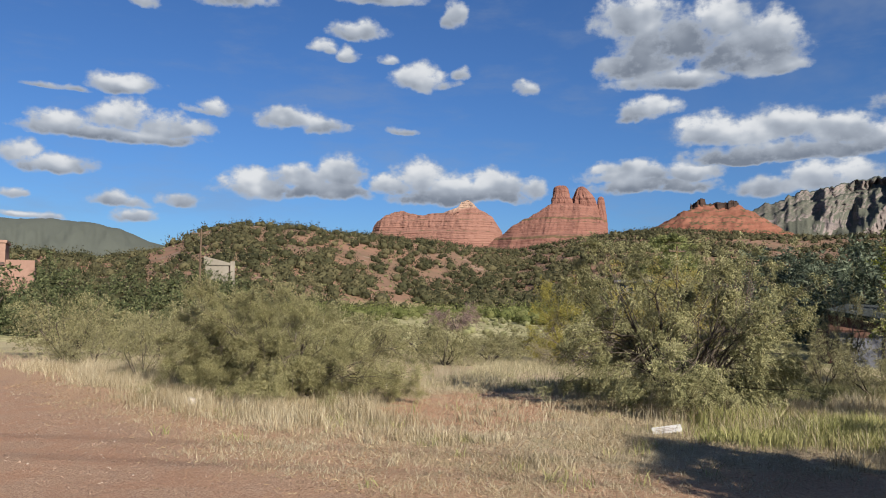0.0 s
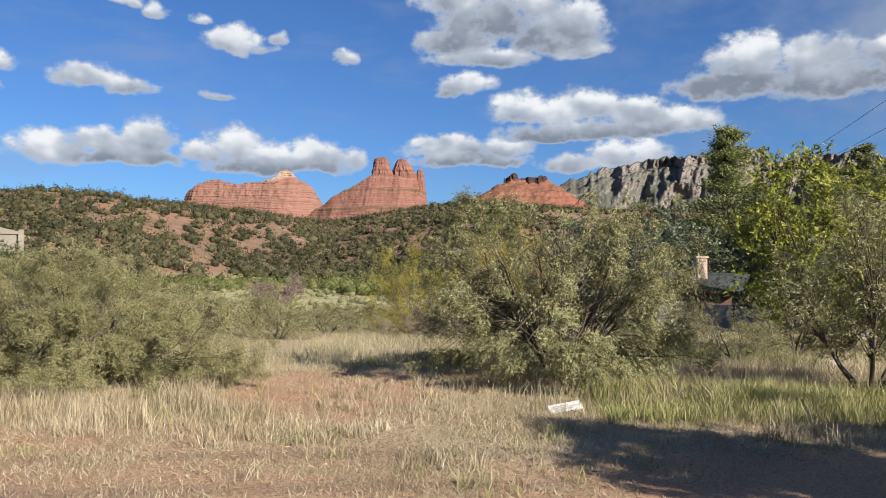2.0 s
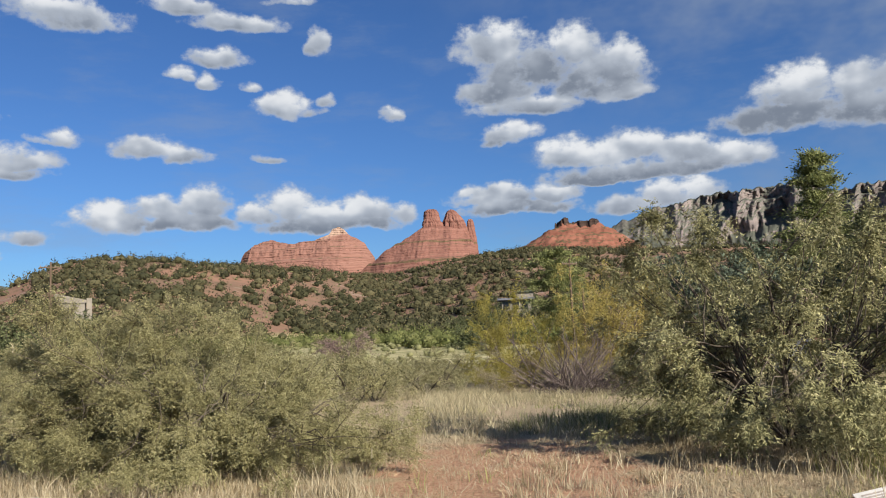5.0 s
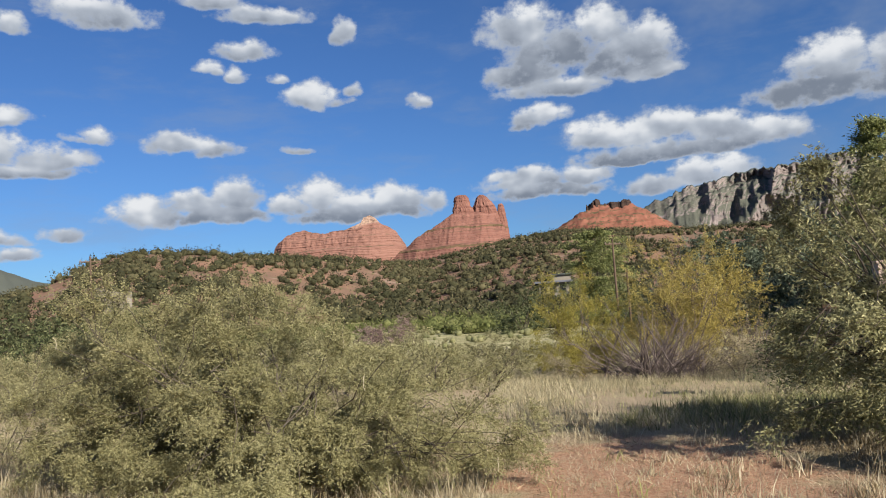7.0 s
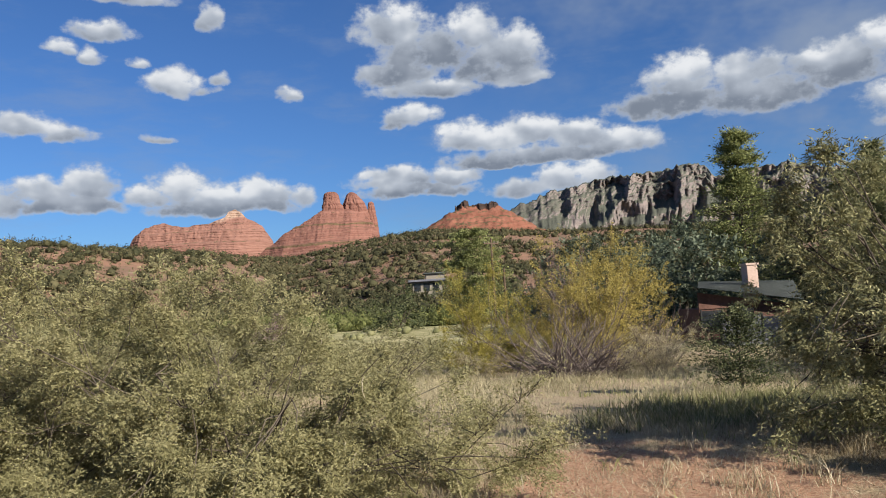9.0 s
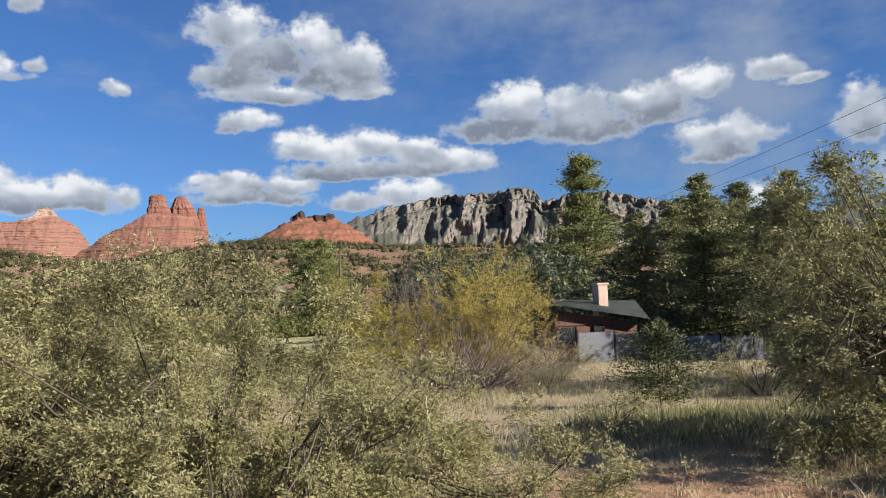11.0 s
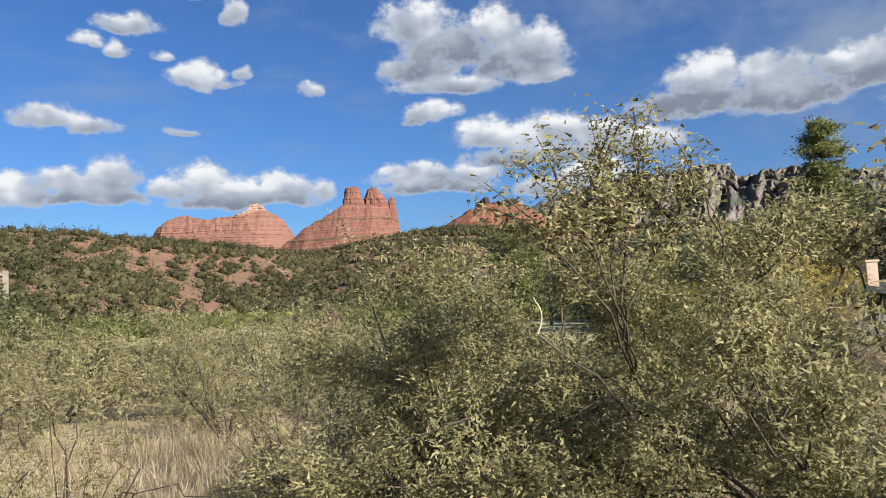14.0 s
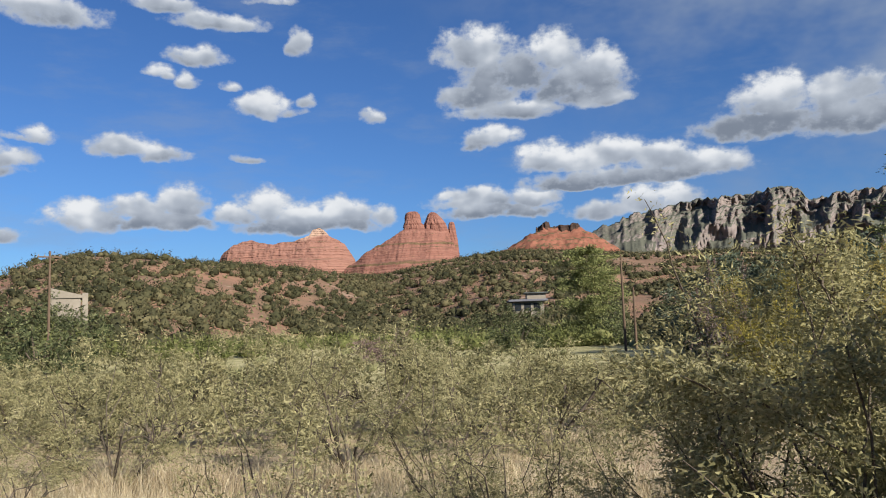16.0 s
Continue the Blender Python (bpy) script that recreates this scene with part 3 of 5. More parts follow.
def tower(cx, cy, profile, seed, around=110, rows=110):
    """A free-standing pillar: profile gives height, half width and shift to the side; beds and cracks roughen it."""
    a, t = np.meshgrid(np.linspace(0, 2 * math.pi, around), np.linspace(0, 1, rows))
    z0, z1 = profile[0][0], profile[-1][0]
    z = z0 + (z1 - z0) * t
    hs = [q[0] for q in profile]
    r, side = np.interp(z, hs, [q[1] for q in profile]), np.interp(z, hs, [q[2] for q in profile])
    c, s = np.cos(a), np.sin(a)
    square = (np.abs(c) ** 3.2 + np.abs(s) ** 3.2) ** (-1 / 3.2)
    wear = 1 + 0.30 * fbm(c * 1.6 + z * 0.018 + 7, s * 1.6 + z * 0.012, 4, seed) - 0.45 * np.abs(fbm(c * 4 + 9, s * 4 + z * 0.01, 3, seed + 1)) * ss(t, 0.3, 0.6)
    k = z / 11.0 + 0.8 * value_noise(z * 0.06, z * 0.0, seed) + fbm(c * 1.5, s * 1.5, 2, seed + 2)
    wear = wear - 0.07 * (np.abs(2 * (k - np.floor(k)) - 1)) ** 5 * value_noise(np.floor(k), c, seed + 5) + 0.20 * fbm(c * 9 + z * 0.05, s * 9 + z * 0.08, 4, seed + 3)
    cap = np.sqrt(np.clip(1 - np.clip((z - (z1 - 12)) / 12.05, 0, 1) ** 2.6, 0, 1))
    r = r * square * wear * cap
    return cx + side + r * c, cy + r * s * 0.9, z + 4 * fbm(c * 2 + 3, s * 2, 3, seed + 4) * ss(t, 0.6, 1.0)


def build_long_mesa():
    sky = ((-860, 150), (-842, 215), (-832, 246), (-818, 262), (-790, 282), (-763, 297), (-735, 298), (-706, 290), (-659, 279), (-611, 287), (-575, 297), (-551, 306), (-541, 326), (-520, 333), (-505, 322), (-488, 306), (-437, 277), (-410, 230), (-385, 180))
    front = ((-860, 2400), (-835, 2322), (-800, 2290), (-600, 2284), (-545, 2278), (-505, 2282), (-470, 2298), (-430, 2335), (-385, 2410))
    grid = bedded_face(np.arange(-858, -384, 1.9), sky, 140, front, 0.42, ((222, 16), (262, 9), (284, 20), (305, 8)), 150, 21.0)
    ob = piece("mesa", grid_mesh("mesa", *grid, M_MESAROCK))
    return tagged(ob, "long red sandstone mesa with a pale pointed summit", "mesa")


def build_spire_butte():
    top = new("butte")
    sky = ((-470, 120), (-439, 158), (-405, 193), (-351, 240), (-328, 256), (-290, 281), (-264, 300), (-248, 312), (-180, 316), (-120, 300), (-92, 270), (-78, 244), (-64, 205), (-40, 120))
    front = ((-470, 2180), (-439, 2140), (-351, 2080), (-248, 2040), (-150, 2040), (-90, 2070), (-62, 2150), (-40, 2240))
    grid = bedded_face(np.arange(-468, -41, 1.9), sky, 40, front, 1.05, ((196, 26), (240, 10), (262, 34)), 190, 31.0, 5.0)
    piece("skirt", grid_mesh("skirt", *grid, M_REDROCK), top)
    for cx, cy, profile, seed in (
        (-216, 2432, ((230, 44, 0), (300, 37, 2), (318, 34, 3), (326, 33, 2), (336, 27, 0), (352, 25, -1), (360, 23, -1), (374, 20, -1)), 33.0),
        (-146, 2436, ((210, 54, 2), (290, 43, 2), (316, 38, 1), (330, 35, 0), (346, 27, -2), (354, 21, -4), (362, 16, -6), (370, 11, -7)), 36.0),
        (-93, 2440, ((100, 34, 0), (200, 27, 0), (231, 22, 1), (280, 15, 2), (318, 11, 1), (337, 8, 0)), 39.0),
    ):
        piece("tower", grid_mesh("tower", *tower(cx, cy, profile, seed), M_REDROCK), top)
    return tagged(top, "red sandstone butte with two towers and a thin spire", "butte")


def build_capped_butte():
    top = new("capped_butte")
    x, y = np.meshgrid(np.arange(-20, 520, 3.4), np.arange(2240, 2600, 4.0))
    crag = fbm(x * 0.02, y * 0.02, 4, 41.0) * 26 + fbm(x * 0.09, y * 0.09, 3, 43.0) * 7
    dx, dy = x - 245, y - 2420
    left, right = np.maximum(-dx - 44, 0), np.maximum(dx - 52, 0)
    d = np.sqrt((left * 0.60) ** 2 + (right * 0.66) ** 2 + (np.maximum(np.abs(dy) - 20, 0) * 0.8) ** 2)
    h = np.maximum(302 - d * 0.95 + crag * 0.4, 60)
    piece("slope", grid_mesh("slope", x, y, stepped(h + crag * 0.7, 23.0, 0.22), M_REDSLOPE), top)
    x, y = np.meshgrid(np.arange(176, 318, 2.0), np.arange(2370, 2470, 3.0))
    crag = fbm(x * 0.07, y * 0.07, 4, 45.0) * 46
    h = np.full_like(x, 150.0)
    for place in ((205, 2412, 12, 22, 255, 322), (198, 2412, 21, 20, 255, 311), (190, 2412, 28, 20, 255, 302), (252, 2410, 16, 26, 255, 308), (278, 2410, 28, 24, 255, 306), (302, 2412, 15, 24, 255, 312), (230, 2416, 24, 18, 255, 301)):
        h = np.maximum(h, column(x + crag, y + crag * 0.6, *place))
    piece("cap", grid_mesh("cap", x, y, h + crag * 0.16 + fbm(x * 0.2, y * 0.2, 3, 47.0) * 7, M_DARKROCK), top, "dark broken caprock")
    return tagged(top, "red conical butte with two dark knobs of caprock", "butte")


def build_plateau():
    """Foot slope, lower cliff, ledge, upper cliff and wooded top, all broken by gullies and buttresses."""
    profile = [(-640, 0.0), (-330, 0.34), (-150, 0.74), (-118, 0.875), (-66, 0.90), (-46, 0.975), (0, 1.0), (90, 1.0)]
    s = np.concatenate([np.linspace(0, 2, 26, endpoint=False), np.linspace(2, 3, 34, endpoint=False), np.linspace(3, 4, 10, endpoint=False), np.linspace(4, 5, 22, endpoint=False), np.linspace(5, 7, 12)])
    az, s = np.meshgrid(np.radians(np.arange(6.0, 47, 0.08)), s)
    deg = np.degrees(az)
    d = np.interp(s, range(8), [q[0] for q in profile])
    up = np.interp(s, range(8), [q[1] for q in profile])
    el = np.interp(deg, [6, 8, 9.2, 11.7, 13.2, 16, 18, 20, 21.5, 22.5, 23.2, 26, 28.2, 31, 36, 40.8, 47], [5.8, 6.5, 7.0, 7.75, 8.05, 8.45, 8.5, 8.6, 8.9, 8.6, 7.8, 8.1, 8.1, 7.4, 6.7, 5.8, 5.2])
    sky = 3000 * np.tan(np.radians(el)) + fbm(deg * 3.0, deg * 0.0, 4, 55.0) * 26
    phase = deg / 4.0 + 2.2 * fbm(deg * 0.30, up * 2.5, 3, 59.0) - 1.3 * up
    saw = phase - np.floor(phase)
    buttress = np.where(saw < 0.62, saw / 0.62, (1 - saw) / 0.38)
    minor = deg / 0.9 + 2.0 * fbm(deg * 0.9, up * 7.0, 3, 58.0) - 2.5 * up
    saw = minor - np.floor(minor)
    spur = np.where(saw < 0.6, saw / 0.6, (1 - saw) / 0.4) * (0.4 + 1.2 * value_noise(np.floor(minor), up * 5, 56.0))
    rib = np.abs(fbm(deg * 2.8 - up * 5.0, up * 16.0, 4, 52.0))
    chip = fbm(deg * 7.0, up * 22.0, 4, 53.0)
    cut = ss(up, 0.15, 0.5) * (0.15 + 0.85 * ss(deg, 10, 16))
    setback = cut * ((95 * buttress - 40) * (0.45 + value_noise(phase * 0.7, up * 3, 54.0)) + 20 * spur + 62 * rib + 34 * chip)
    d = d + setback
    sag = 0.86 + 0.30 * fbm(deg * 0.8, deg * 0.0, 3, 57.0)
    h = sky * np.where(up < 0.97, up * (1 - (1 - sag) * (1 - up)), up) + cut * chip * 12 * (1 - ss(up, 0.96, 1.0))
    h = h * (1 + setback / 3000)
    x, y = (3000 + d) * np.sin(az), (3000 + d) * np.cos(az)
    ob = new("plateau")
    cut_row = 92
    piece("cliff", grid_mesh("cliff", x[: cut_row + 1], y[: cut_row + 1], h[: cut_row + 1], M_GREYROCK, False), ob)
    piece("wooded_top", grid_mesh("wooded_top", x[cut_row:], y[cut_row:], h[cut_row:], M_FARSLOPE, False), ob, "dark green wooded plateau top")
    return tagged(ob, "wooded plateau with pale grey broken cliffs", "cliff")


def build_wooded_ridge(name, az0, az1, far, els, label, seed):
    az, q = np.meshgrid(np.radians(np.arange(az0, az1, 0.12)), np.linspace(0, 1, 40))
    deg = np.degrees(az)
    el = np.interp(deg, np.linspace(az0, az1, len(els)), els)
    d = far * (0.72 + 0.28 * q)
    h = far * np.tan(np.radians(el)) * ss(q, 0, 1.0) + fbm(deg * 1.4, q * 4, 5, seed) * far * 0.014 * ss(q, 0, 0.5) * (1 - 0.75 * ss(q, 0.6, 0.95))
    ob = piece(name, grid_mesh(name, d * np.sin(az), d * np.cos(az), h, M_FARSLOPE))
    return tagged(ob, label, "mountain")


build_long_mesa()
build_spire_butte()
build_capped_butte()
build_plateau()
build_wooded_ridge("wooded_mesa", -64, -33, 3400, [4.6, 4.8, 4.9, 5.0, 5.1, 5.15, 5.15, 5.1, 5.1, 5.1, 5.15, 5.2, 5.1, 4.75, 3.85, 3.5], "flat dark green wooded mesa far off", 61.0)
build_wooded_ridge("wooded_hill", 37.5, 66, 1000, [3.2, 5.7, 6.9, 8.0, 8.6, 8.6, 8.0], "dark wooded hill behind the conifers", 63.0)

# ---- plants ----
def leaves(centres, along, size, slim=0.3, face=None, loose=0.55):
    """A pointed leaf at each centre, lying along the given way and turned towards face."""
    n = len(centres)
    along = unit(along + rng.normal(0, loose, (n, 3)))
    if face is None:
        face = rng.normal(0, 0.75, (n, 3)) + np.array([0.25, -0.35, 0.75])
    else:
        face = face + rng.normal(0, 0.75, (n, 3))
    across = unit(np.cross(along, face))
    a = along * (size * rng.uniform(0.6, 1.3, n))[:, None] * 0.5
    b = across * (size * slim * rng.uniform(0.7, 1.2, n))[:, None] * 0.5
    v = np.stack([centres - a * 0.8 + b, centres - a * 0.8 - b, centres + a], 1).reshape(-1, 3)
    return v, np.arange(3 * n).reshape(-1, 3)


def tubes(curves, sides=5):
    """Tapered round branches: curves are (points, radius at the foot, radius at the tip)."""
    vs, fs, start = [], [], 0
    ring = np.arange(sides) * 2 * math.pi / sides
    for pts, r0, r1 in curves:
        pts = np.asarray(pts, float)
        n = len(pts)
        way = unit(np.gradient(pts, axis=0))
        side = unit(np.cross(way, [0.31, 0.17, 0.93]) + 1e-6)
        other = np.cross(way, side)
        r = np.linspace(r0, r1, n)[:, None, None]
        v = pts[:, None] + r * (np.cos(ring)[None, :, None] * side[:, None] + np.sin(ring)[None, :, None] * other[:, None])
        i, j = np.meshgrid(np.arange(n - 1), np.arange(sides), indexing="ij")
        k = (j + 1) % sides
        fs.append(np.stack([i * sides + j, i * sides + k, (i + 1) * sides + k, (i + 1) * sides + j], -1).reshape(-1, 4) + start)
        vs.append(v.reshape(-1, 3))
        start += n * sides
    return np.concatenate(vs), np.concatenate(fs)


def arc(a, b, lift, steps=6, wobble=0.06):
    a, b = np.asarray(a, float), np.asarray(b, float)
    t = np.linspace(0, 1, steps)[:, None]
    mid = (a + b) / 2 + np.array([0, 0, lift]) + rng.normal(0, wobble, 3)
    p = (1 - t) ** 2 * a + 2 * t * (1 - t) * mid + t * t * b
    p[1:-1] += rng.normal(0, wobble * 0.35, (steps - 2, 3))
    return p


def bush(name, label, category, rx, ry, h, clumps, per, leaf, material, wood=M_BARK, skirt=0.05, limbs=10, whips=10, clump=0.30, slim=0.3, limb_r=0.045, droop=0.25, hollow=0.35, group="", slope=0.0, twigs=0.45, shoots=(), run=26, fill=2.2, gather=3.6, pods=0, boxy=2.0, thin=0.0):
    """A many-stemmed shrub: limbs fan out from the foot, twigs carry clumps of feathery sprays, and whips stand out of the crown."""
    root = new(name)
    # clumps gather on boughs, and the gaps between boughs stay open and dark
    boughs = max(9, int(clumps / gather))
    bough = rng.integers(0, boughs, clumps)
    a = rng.uniform(0, 2 * math.pi, boughs)[bough] + rng.normal(0, 0.78 / math.sqrt(boughs), clumps)
    up = np.clip((rng.uniform(skirt, 1, boughs) ** 0.9)[bough] + rng.normal(0, 0.31 / math.sqrt(boughs), clumps), skirt, 1)
    rad = np.clip(1 - (up * 0.97) ** boxy, 0.05, 1) ** (1 / boxy)
    lump = 1 + 0.17 * np.sin(a * 2 + rng.uniform(0, 6)) * np.sin(up * 5 + rng.uniform(0, 6)) + 0.10 * np.sin(a * 5 + up * 7 + rng.uniform(0, 6)) + rng.normal(0, 0.07, clumps)
    depth = (1 - (1 - hollow) * rng.uniform(0, 1, clumps) ** fill) * rng.uniform(0.88, 1.07, boughs)[bough]
    c = np.stack([rx * rad * np.cos(a), ry * rad * np.sin(a), h * up], -1) * (lump * depth)[:, None]
    c[:, 2] = np.maximum(c[:, 2], 0.12 * h)
    c[:, 2] *= np.minimum(1, 1.03 * h / np.maximum(c[:, 2], 0.01))
    c[:, 2] *= 1 - slope * (ss(c[:, 0] / rx, -0.1, 0.9) + 0.12 * ss(-c[:, 0] / rx, 0.5, 1.0))
    c = c[rng.uniform(0, 1, clumps) > thin * ss(c[:, 0] / rx, 0.30, 0.75)]
    clumps = len(c)
    out = unit(c - np.array([0, 0, h * 0.25]))
    # each clump is a handful of arching sprays with leaves set along both sides
    runs = max(4, per // run)
    each = per // runs
    k = clumps * runs
    own = np.repeat(np.arange(clumps), runs)
    way = unit(out[own] * np.array([0.75, 0.75, 0.45]) + rng.normal(0, 0.55, (k, 3)) + np.array([0, 0, 0.22 - droop]))
    far = clump * rng.uniform(0.7, 1.8, k) * rng.uniform(0.7, 1.2, clumps)[own]
    start = c[own] + rng.normal(0, 0.40 * clump, (k, 3))
    side = unit(np.cross(way, rng.normal(0, 0.5, (k, 3)) + np.array([0, 0, 1.0])))
    pick = np.repeat(np.arange(k), each)
    t = rng.uniform(0.0, 1.0, k * each)
    hand = rng.choice([-1.0, 1.0], k * each)[:, None]
    spread = (leaf * 0.55 + 0.012) * rng.uniform(0.3, 1.5, (k * each, 1))
    where = start[pick] + way[pick] * (far[pick] * t)[:, None] + side[pick] * hand * spread + rng.normal(0, leaf * 0.25, (k * each, 3))
    where[:, 2] -= droop * far[pick] * t * t
    where[:, 2] = np.maximum(where[:, 2], 0.03)
    face = np.cross(way, side)
    face = (face * np.sign(face[:, 2:3] + 0.01))[pick] * 0.6 + out[own][pick] * 0.7 + np.array([0, 0, 0.25])
    lie = way[pick] * 0.8 + side[pick] * hand * 0.75 - np.array([0, 0, droop * 0.6])
    curves = []
    hubs = []
    for i in range(limbs):
        t = 2 * math.pi * (i + rng.uniform(-0.3, 0.3)) / limbs
        tip = np.array([rx * 0.55 * math.cos(t), ry * 0.55 * math.sin(t), h * rng.uniform(0.45, 0.75)])
        foot = np.array([rng.normal(0, limb_r * 0.8), rng.normal(0, limb_r * 0.8), -0.05])
        p = arc(foot, tip, h * rng.uniform(-0.10, 0.06), 8, 0.02 * rx)
        p[:, 2] *= 1 - slope * ss(p[:, 0] / rx, -0.1, 0.6)
        curves.append((p, limb_r * rng.uniform(0.7, 1.2), limb_r * 0.35))
        hubs.append(p)
    hubs = np.array(hubs)
    ends = []
    for i in rng.permutation(clumps)[: int(clumps * twigs)]:
        near = hubs[np.argmin(np.linalg.norm(hubs[:, -1] - c[i], axis=1))]
        foot = near[rng.integers(3, 8)]
        p = arc(foot, c[i] + out[i] * clump * 0.5, 0.10, 5, 0.08)
        curves.append((p, limb_r * 0.28, 0.004))
        if c[i, 2] > h * 0.4:
            ends.append((p[-1], out[i]))
    extra = []
    for foot, o in ends[:whips]:
        extra.append((foot, foot + o * rng.uniform(0.15, 0.4) + np.array([0, 0, rng.uniform(0.05, 0.28)])))
    for foot, tip in list(shoots):
        hub = hubs.reshape(-1, 3)
        near = hub[np.argmin(np.linalg.norm(hub - np.array(foot), axis=1))]
        curves.append((arc(near, foot, -0.03, 7, 0.02), 0.006, 0.004))
        extra.append((np.array(foot, float), np.array(tip, float)))
        for q in range(9):
            f = np.array(foot) + (np.array(tip) - np.array(foot)) * rng.uniform(0.25, 0.75)
            extra.append((f, f + rng.uniform(-0.17, 0.17, 3) * [1.0, 1.0, 0.5] + [0, 0, 0.12]))
    parts = [(where, lie, face)]
    for foot, tip in extra:
        p = arc(foot, tip, 0.03, 7, 0.02)
        curves.append((p, 0.004, 0.0015))
        q = p[1:][rng.integers(0, 6, 110)] + rng.normal(0, 0.03, (110, 3))
        parts.append((q, rng.normal(0, 1, (110, 3)) * [1, 1, 0.5], np.tile([0.2, -0.3, 0.8], (110, 1))))
    for stem in curves[:limbs]:
        piece("stem", mesh_from("stem", *tubes([stem], 6), wood, True), root)
    tagged(piece("twig_work", mesh_from("twig_work", *tubes(curves[limbs:]), wood, True), root), kind="stuff")
    v, f = leaves(*(np.concatenate([q[i] for q in parts]) for i in (0, 1)), leaf, slim, np.concatenate([q[2] for q in parts]), 0.38)
    piece("crown", mesh_from("crown", v, f, material), root)
    if pods:
        hung = []
        for i in rng.permutation(clumps)[:pods]:
            foot = c[i] + out[i] * clump * 0.9
            hung.append((arc(foot, foot + np.array([rng.normal(0, 0.03), rng.normal(0, 0.03), -rng.uniform(0.07, 0.15)]), 0.0, 5, 0.012), 0.004, 0.002))
        piece("seed_pods", mesh_from("seed_pods", *tubes(hung), M_PALETWIG, True), root, "pale dry hanging seed pods")["kind"] = "stuff"
    return tagged(root, label, category, group)


def set_down(ob, x, y, turn=0.0, size=1.0, tall=1.0, sink=0.02):
    ob.matrix_basis = Matrix.Translation((x, y, float(ground_z(x, y)) - sink)) @ Matrix.Rotation(radians(turn), 4, "Z") @ Matrix.Diagonal((size, size, size * tall, 1))
    return ob


def copied(ob, x, y, turn=0.0, size=1.0, tall=1.0, sink=0.02):
    m = Matrix.Translation((x, y, float(ground_z(x, y)) - sink)) @ Matrix.Rotation(radians(turn), 4, "Z")
    made = copy_thing(ob, m)
    made.matrix_basis = m @ Matrix.Diagonal((size, size, size * tall, 1))
    return made


def conifer(name, label, h, spread, tiers, material, leaf=0.20, per=55, bare=0.12, taper=0.9, ragged=0.25, wood=M_BARK, category="tree", lean=0.0, boughs=7, shape=None, jitter=0.6):
    """A straight trunk with whorls of boughs, each bough a run of needle tufts."""
    root = new(name)
    trunk = [(arc((0, 0, -0.3), (lean * h, 0, h * 0.97), 0, 8, h * 0.006), h * 0.018, h * 0.003)]
    cs, ws, tw = [], [], []
    for i in range(tiers):
        q = (i + rng.uniform(0.2, 0.8)) / tiers
        z = h * (bare + (1 - bare) * q)
        reach = spread * ((1 - q) ** taper * 0.94 + 0.06) * rng.uniform(1 - ragged, 1 + ragged)
        reach *= 0.55 + 0.45 * ss(q, -0.12, 0.22)
        if shape:
            reach = spread * np.interp(q, *zip(*shape)) * rng.uniform(1 - ragged, 1 + ragged * 0.6)
        for j in range(boughs):
            a = 2 * math.pi * (j + rng.uniform(0, 1)) / boughs
            length = reach * rng.uniform(0.6, 1.1)
            zb = z + rng.uniform(-jitter, jitter) * h * (1 - bare) / tiers
            start = np.array([lean * zb, 0, zb])
            tip = start + np.array([math.cos(a) * length, math.sin(a) * length, length * rng.uniform(-0.12, 0.28)])
            p = arc(start, tip, length * 0.06, 6, 0.05)
            tw.append((p, h * 0.0045, h * 0.0012))
            t = rng.uniform(0.25, 1.05, per)
            thick = 0.075 * length + 0.05 + 0.010 * h
            q3 = start + (tip - start) * t[:, None] + rng.normal(0, 1, (per, 3)) * thick * np.array([1, 1, 0.55])
            cs.append(q3)
            ws.append(np.tile(unit(tip - start) + [0, 0, 0.25], (per, 1)))
    piece("trunk", mesh_from("trunk", *tubes(trunk, 6), wood, True), root)
    tagged(piece("branch_work", mesh_from("branch_work", *tubes(tw, 6), wood, True), root), kind="stuff")
    v, f = leaves(np.concatenate(cs), np.concatenate(ws), leaf, 0.35)
    piece("crown", mesh_from("crown", v, f, material), root)
    return tagged(root, label, category)


# the great mesquite beside the road, and the tree with the sign in front
SHOOTS = [
    ((-1.62, -0.98, 1.70), (-2.02, -1.10, 2.12)), ((-1.60, -0.98, 1.72), (-1.84, -1.02, 2.28)), ((-1.60, -0.97, 1.74), (-1.66, -1.00, 2.36)), ((-1.58, -0.96, 1.72), (-1.46, -0.95, 2.33)), ((-1.56, -0.95, 1.70), (-1.24, -0.90, 2.24)),
    ((-1.10, -0.80, 1.65), (-0.95, -0.90, 2.08)), ((-0.75, -0.70, 1.65), (-0.62, -0.80, 2.12)), ((-0.20, -0.60, 1.70), (-0.05, -0.70, 2.22)), ((0.10, -0.40, 1.55), (0.32, -0.55, 2.00)), ((-0.55, 0.20, 1.70), (-0.45, 0.35, 2.20)),
    ((1.55, -1.10, 0.50), (2.10, -1.50, 1.05)), ((1.70, -1.05, 0.55), (2.42, -1.62, 1.28)), ((1.40, -1.25, 0.40), (1.60, -1.75, 0.86)), ((1.80, -0.90, 0.40), (2.75, -1.20, 0.72)),
]
set_down(bush("mesquite_bush", "large olive-green mesquite bush with feathery leaves beside the road", "bush", 2.6, 1.8, 1.98, 620, 760, 0.029, M_MESQUITE, limbs=16, whips=30, clump=0.13, slim=0.36, twigs=0.28, hollow=0.35, slope=0.45, limb_r=0.02, pods=26, boxy=2.4, shoots=SHOOTS, thin=0.6, gather=2.9, run=24, fill=1.9), -6.35, 13.9, 0)
